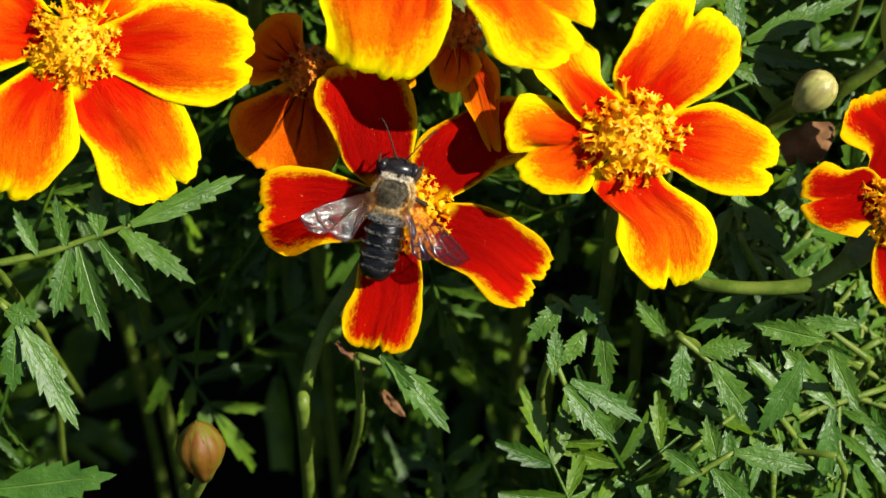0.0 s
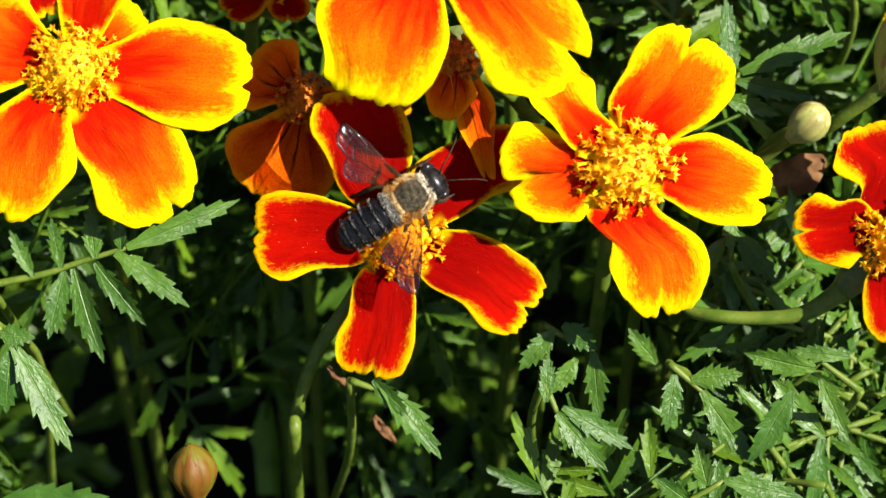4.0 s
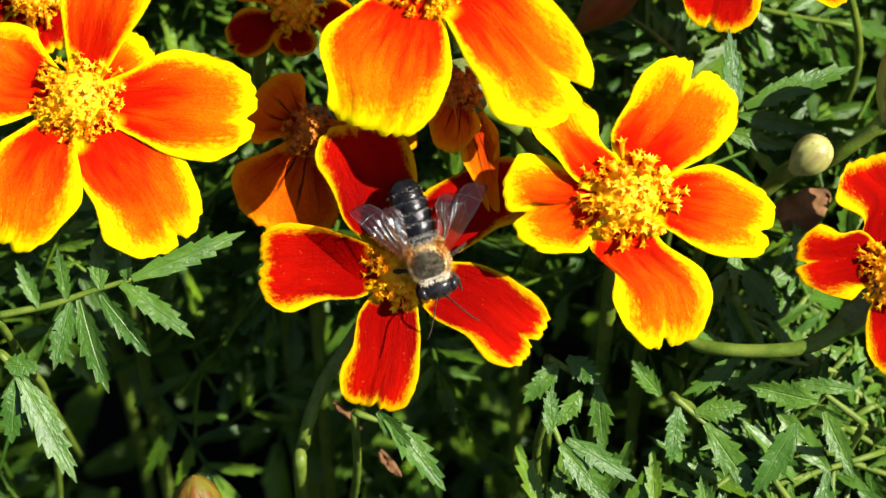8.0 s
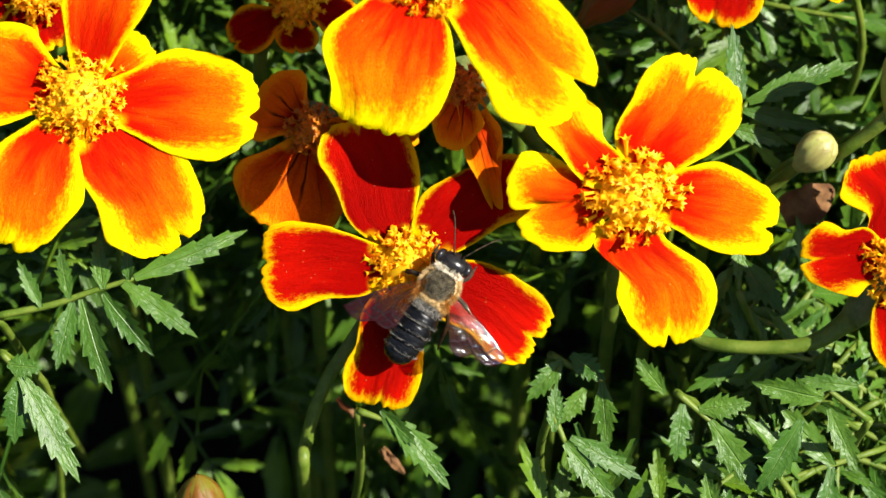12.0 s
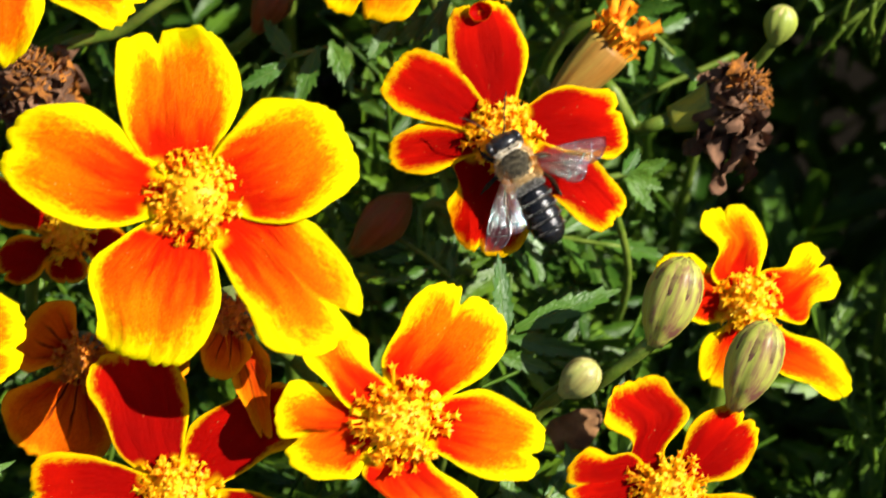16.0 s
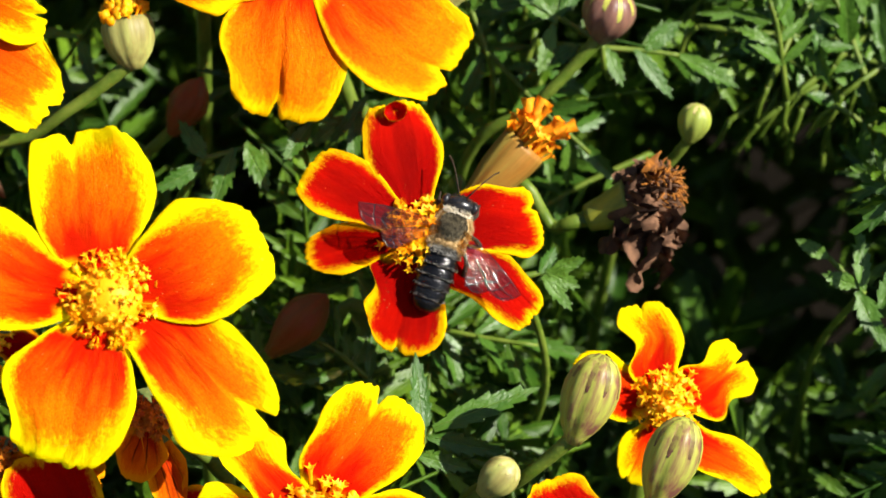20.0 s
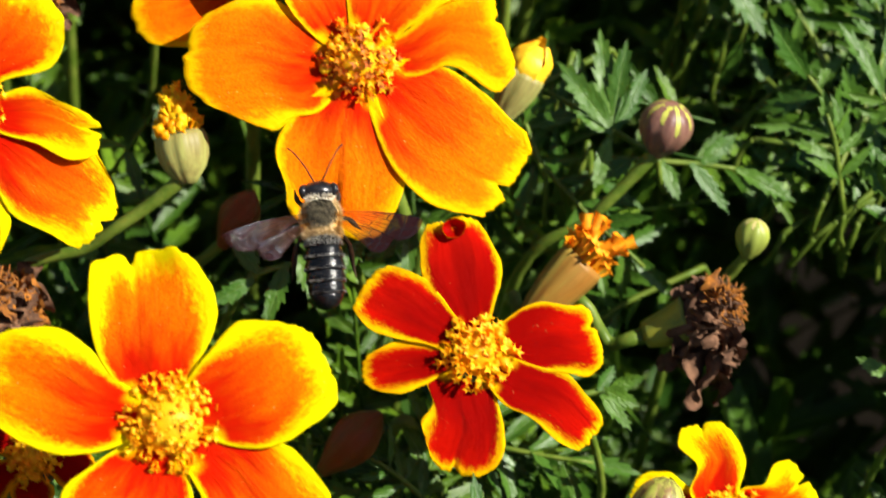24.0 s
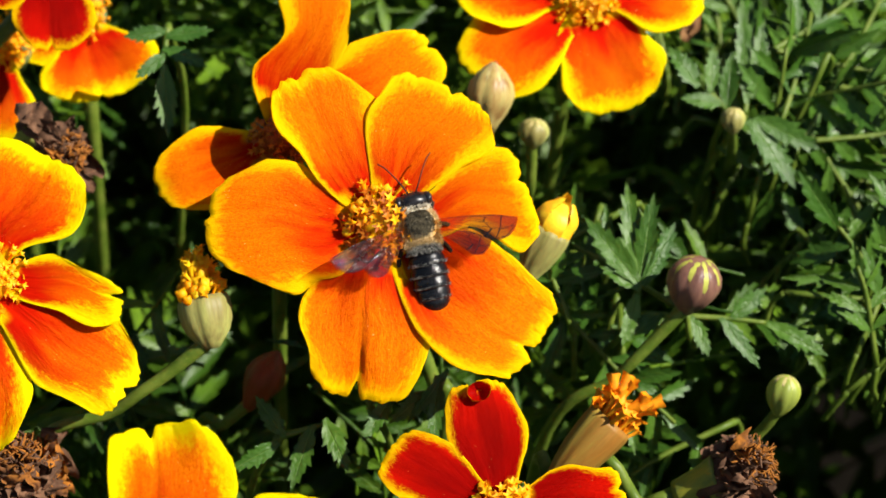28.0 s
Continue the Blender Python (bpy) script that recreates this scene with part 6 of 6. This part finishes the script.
    # legs
    for s in (-1, 1):
        for pts in ([(1.8, 1.8, -2.0), (3.2, 3.0, -1.9), (3.5, 4.3, -3.6), (3.6, 5.6, -4.4)],
                    [(2.2, 0.0, -2.2), (4.6, -0.4, -1.2), (6.0, -1.2, -3.6), (7.0, -1.8, -4.8)],
                    [(2.0, -1.8, -2.2), (4.3, -4.4, -1.2), (4.9, -7.6, -3.2), (5.4, -9.8, -4.8)]):
            line = smooth_line([(s * a, b, c) for a, b, c in pts], 4)
            r = [0.45, 0.5, 0.48, 0.4, 0.36, 0.42, 0.46, 0.44, 0.36, 0.26, 0.2, 0.18, 0.12]
            v, f = tube([p / 1000 for p in line], [q / 1000 for q in r], 7)
            link("leg", v, f, BEE_LEG, bee)
    wings = []
    for s in (-1, 1):
        for ln, wd, y, sw in ((14.6, 4.4, 0.6, 0.25), (10.0, 3.7, -0.9, 0.5)):
            o = wing(bee, s, ln, wd, "smoky brown veined wing", sw)
            o.matrix_basis = pose(s * 0.0022, y / 1000, 0.0022)
            wings.append((o, s, y))
    return bee, wings


bee, wings = build_bee()
BEE = [
    (0, -9.0, -0.5, 0.1, -14, 8, 0, 29, 29, 21, 6),
    (0.5, -8.6, -1.3, 0.4, -8, 8, 0, 30, 30, 19, 19),
    (1, -8.8, -1.8, 0.5, -12, 8, 0, 29, 29, 18, 18),
    (1.5, -8.5, 0.0, -0.1, -22, 8, 0, 22, 36, 20, 8),
    (2, -6.6, 1.7, -0.5, -41, 8, 0, 27, 36, 21, 6),
    (2.5, -4.1, 6.1, -1.2, -31, 8, 0, 16, 14, 6, 6),
    (3, -3.7, 5.9, -1.5, -45, 8, 0, 14, 21, 8, 6),
    (3.5, -4.8, 3.9, -1.1, -54, 8, 0, 6, 26, 9, 6),
    (5.5, -2.5, 3.9, -0.7, -94, 8, 0, 35, 50, 10, 8),
    (6, -1.3, 3.4, -0.6, -123, 8, 0, 25, 49, 5, 5),
    (6.5, -2.7, 1.5, -0.3, -121, 8, 0, 27, 22, 8, 8),
    (7, -1.8, 1.7, -0.5, -114, 8, 0, 33, 15, 10, 15),
    (7.5, -1.9, 1.4, -0.5, -119, 8, 0, 35, 46, 13, 13),
    (8, -2.4, -2.5, 0.5, -160, 8, 0, 35, 55, 12, 10),
    (8.5, -2.5, -4.0, 0.8, -167, 8, 0, 25, 16, 12, 12),
    (9, -2.1, -4.7, 1.1, -166, 8, 0, 21, 29, 12, 12),
    (9.5, -3.1, -5.0, 1.1, -161, 8, 0, 19, 34, 11, 11),
    (10, -0.9, -4.2, 1.1, -124, 8, 0, 47, 16, 5, 10),
    (10.5, -0.5, -4.8, 0.8, -71, 8, 0, 49, 7, 8, 20),
    (11, 1.7, -8.0, 1.0, -28, 8, 0, 54, 31, 10, 20),
    (11.5, 0.6, -7.0, 0.8, -36, 8, 0, 56, 24, 8, 20),
    (13.4, -4.9, -5.9, 6.0, -12, 0, 0, 5, 5, 0),
    (13.5, -4.7, -5.6, 11.9, -12, 0, 0, 5, 5, 0),
    (13.6, 12.9, -4.8, 16.7, -3, 0, 0, 5, 5, 0),
    (13.7, 33.4, -2.7, 18.2, 22, 0, 0, 5, 5, 0),
    (13.8, 37.9, 7.1, 15.7, 26, 0, 0, 5, 5, 0),
    (13.9, 33.0, 18.3, 11.9, 27, 0, 0, 5, 5, 0),
    (14, 27.6, 20.4, 9.4, 46, 0, 0, 5, 5, 0),
    (14.1, 21.3, 18.7, 11.8, 36, 0, 0, 5, 5, 0),
    (14.2, 20.8, 23.7, 10.6, 35, 0, 0, 5, 5, 0),
    (14.3, 25.3, 25.6, 10.1, 37, 0, 0, 5, 5, 0),
    (14.4, 22.9, 22.8, 10.8, 16, 0, 0, 5, 5, 0),
    (14.5, 21.7, 23.3, 10.7, 2, 0, 0, 5, 5, 0),
    (14.6, 21.4, 24.0, 10.5, -3, 0, 0, 5, 5, 0),
    (14.8, 26.2, 25.1, 9.2, -11, 0, 0, 5, 5, 0),
    (14.9, 31.0, 31.5, 10.0, 2, 0, 0, 5, 5, 0),
    (15, 50.4, 9.9, 17.0, 8, 0, 0, 5, 5, 0),
    (15.2, 67.7, 30.7, 11.8, 16, 0, 0, 5, 5, 0),
    (15.3, 82.9, 37.8, 10.0, 38, 0, 0, 5, 5, 0),
    (15.4, 85.6, 43.6, 8.6, 41, 0, 0, 5, 5, 0),
    (15.5, 70.7, 48.4, 5.4, 48, 0, 0, 5, 5, 0),
    (15.6, 61.9, 52.5, 1.4, 37, 0, 0, 5, 5, 0),
    (15.7, 56.1, 57.6, -2.9, 33, 0, 0, 5, 5, 0),
    (15.8, 54.6, 55.5, -6.9, 22, 8, 0, 40, 40, 19),
    (16, 55.0, 55.6, -7.0, 29, 8, 0, 41, 11, 9, 12),
    (16.2, 52.7, 57.9, -7.5, 28, 8, 0, 50, 20, 19),
    (16.5, 55.5, 61.3, -8.3, 12, 8, 0, 44, 25, 12, 13),
    (17, 55.2, 62.2, -8.6, 5, 8, 0, 58, 18, 6, 7),
    (17.5, 54.4, 61.6, -8.6, 9, 8, 0, 31, 21, 6, 8),
    (18, 55.2, 61.9, -8.6, 15, 8, 0, 25, 28, 7, 9),
    (18.5, 60.4, 62.3, -8.8, -12, 8, 0, 10, 28, 5),
    (19, 63.0, 63.0, -8.9, -14, 8, 0, 62, 36, 7),
    (19.5, 61.5, 61.7, -8.8, -11, 8, 0, 60, 22, 7, 12),
    (20, 58.9, 62.4, -8.9, -20, 8, 0, 4, 28, 4, 4),
    (20.5, 59.9, 65.2, -9.4, -17, 8, 0, 17, 15, 7),
    (21, 63.3, 66.0, -9.7, -13, 8, 0, 62, 28, 6, 14),
    (21.5, 64.6, 66.7, -9.4, -18, 8, 0, 62, 20, 6, 14),
    (23.4, 54.5, 75.9, -10.0, 14, 8, 0, 10, 10, 5),
    (23.5, 48.1, 77.7, -5.9, 42, 0, 0, 5, 5, 0),
    (23.6, 45.1, 82.7, -3.2, 38, 0, 0, 5, 5, 0),
    (23.7, 34.8, 80.6, -0.6, 41, 0, 0, 5, 5, 0),
    (23.8, 23.6, 84.3, 0.4, 5, 0, 0, 5, 5, 0),
    (23.9, 22.6, 85.3, 1.2, 4, 0, 0, 5, 5, 0),
    (24, 24.1, 84.7, 2.3, 4, 0, 0, 5, 5, 0),
    (24.2, 18.0, 99.2, -1.3, 4, 0, 0, 5, 5, 0),
    (24.4, 12.9, 103.5, -2.4, 3, 0, 0, 5, 5, 0),
    (24.5, 18.4, 108.6, -3.6, 7, 0, 0, 5, 5, 0),
    (24.7, 42.6, 116.4, -6.6, 55, 0, 0, 5, 5, 0),
    (24.8, 35.0, 115.8, -9.9, 30, 8, 0, 10, 10, 5),
    (25, 39.5, 110.2, -9.7, 17, 8, 0, 56, 9, 13, 17),
    (25.5, 37.7, 113.5, -10.8, 34, 8, 0, 53, 5, 16, 20),
    (26, 38.1, 112.6, -10.5, 33, 8, 0, 47, 8, 15, 20),
    (26.5, 41.3, 112.2, -10.6, 6, 8, 0, 53, 24, 14, 9),
    (27, 40.7, 113.7, -10.7, 9, 8, 0, 47, 24, 17, 14),
    (27.5, 40.3, 112.6, -10.7, 10, 8, 0, 45, 16, 17, 12),
    (28, 39.3, 115.2, -11.0, 12, 8, 0, 38, 22, 6, 6),
]


def motions():
    """The bee walks from disc to disc and flies between them; its wings beat or rest."""
    walk(bee, [(t, PLAN @ pose(u / 1000, v / 1000, w / 1000, 0, 0, head) @ pose(0, 0, 0, tip, roll, 0)) for t, u, v, w, head, tip, roll, *_ in BEE])
    for o, s, y in wings:
        rows = []
        for t, _, _, _, head, tip, roll, left, right, *ups in BEE:
            up = ups[0] if s < 0 else ups[-1]
            if ups[0] == 0:
                continue
            # a resting wing lies out and back, and tips towards the light by up
            sweep = radians((left if s < 0 else right) + (0 if y > 0 else 11))
            out = Vector((s * math.cos(sweep), -math.sin(sweep), 0))
            turn = (pose(0, 0, 0, 0, 0, head) @ pose(0, 0, 0, tip, roll, 0)).to_3x3().inverted()
            face = (turn @ Vector((0.0158 * up, 0.0065 * up, 0.95)) + Vector((0, 0.04 * math.sin(t * 3 + s), 0.0))).normalized()
            x = (out - face * out.dot(face)).normalized() * s
            m = Matrix((x, face.cross(x), face)).transposed().to_4x4()
            m.translation = (s * 0.0022, y / 1000, 0.0024 if y > 0 else 0.0021)
            rows.append((t, m))
        # the beat in flight and before a start: up, through, down, through
        for a, b in ((13.3, 15.75), (23.4, 24.8), (27.75, 28.0)):
            rows = [r for r in rows if not a <= r[0] <= b]
            for k in range(round(a * 30), round(b * 30) + 1):
                rows.append((k / 30, pose(s * 0.0022, y / 1000, 0.0022) @ pose(0, 0, 0, 0, 0, -s * (8 if y > 0 else 18)) @ pose(0, 0, 0, 0, -s * (8, 44, 8, -28)[k % 4], 0)))
        rows.sort(key=lambda r: r[0])
        walk(o, rows)


motions()
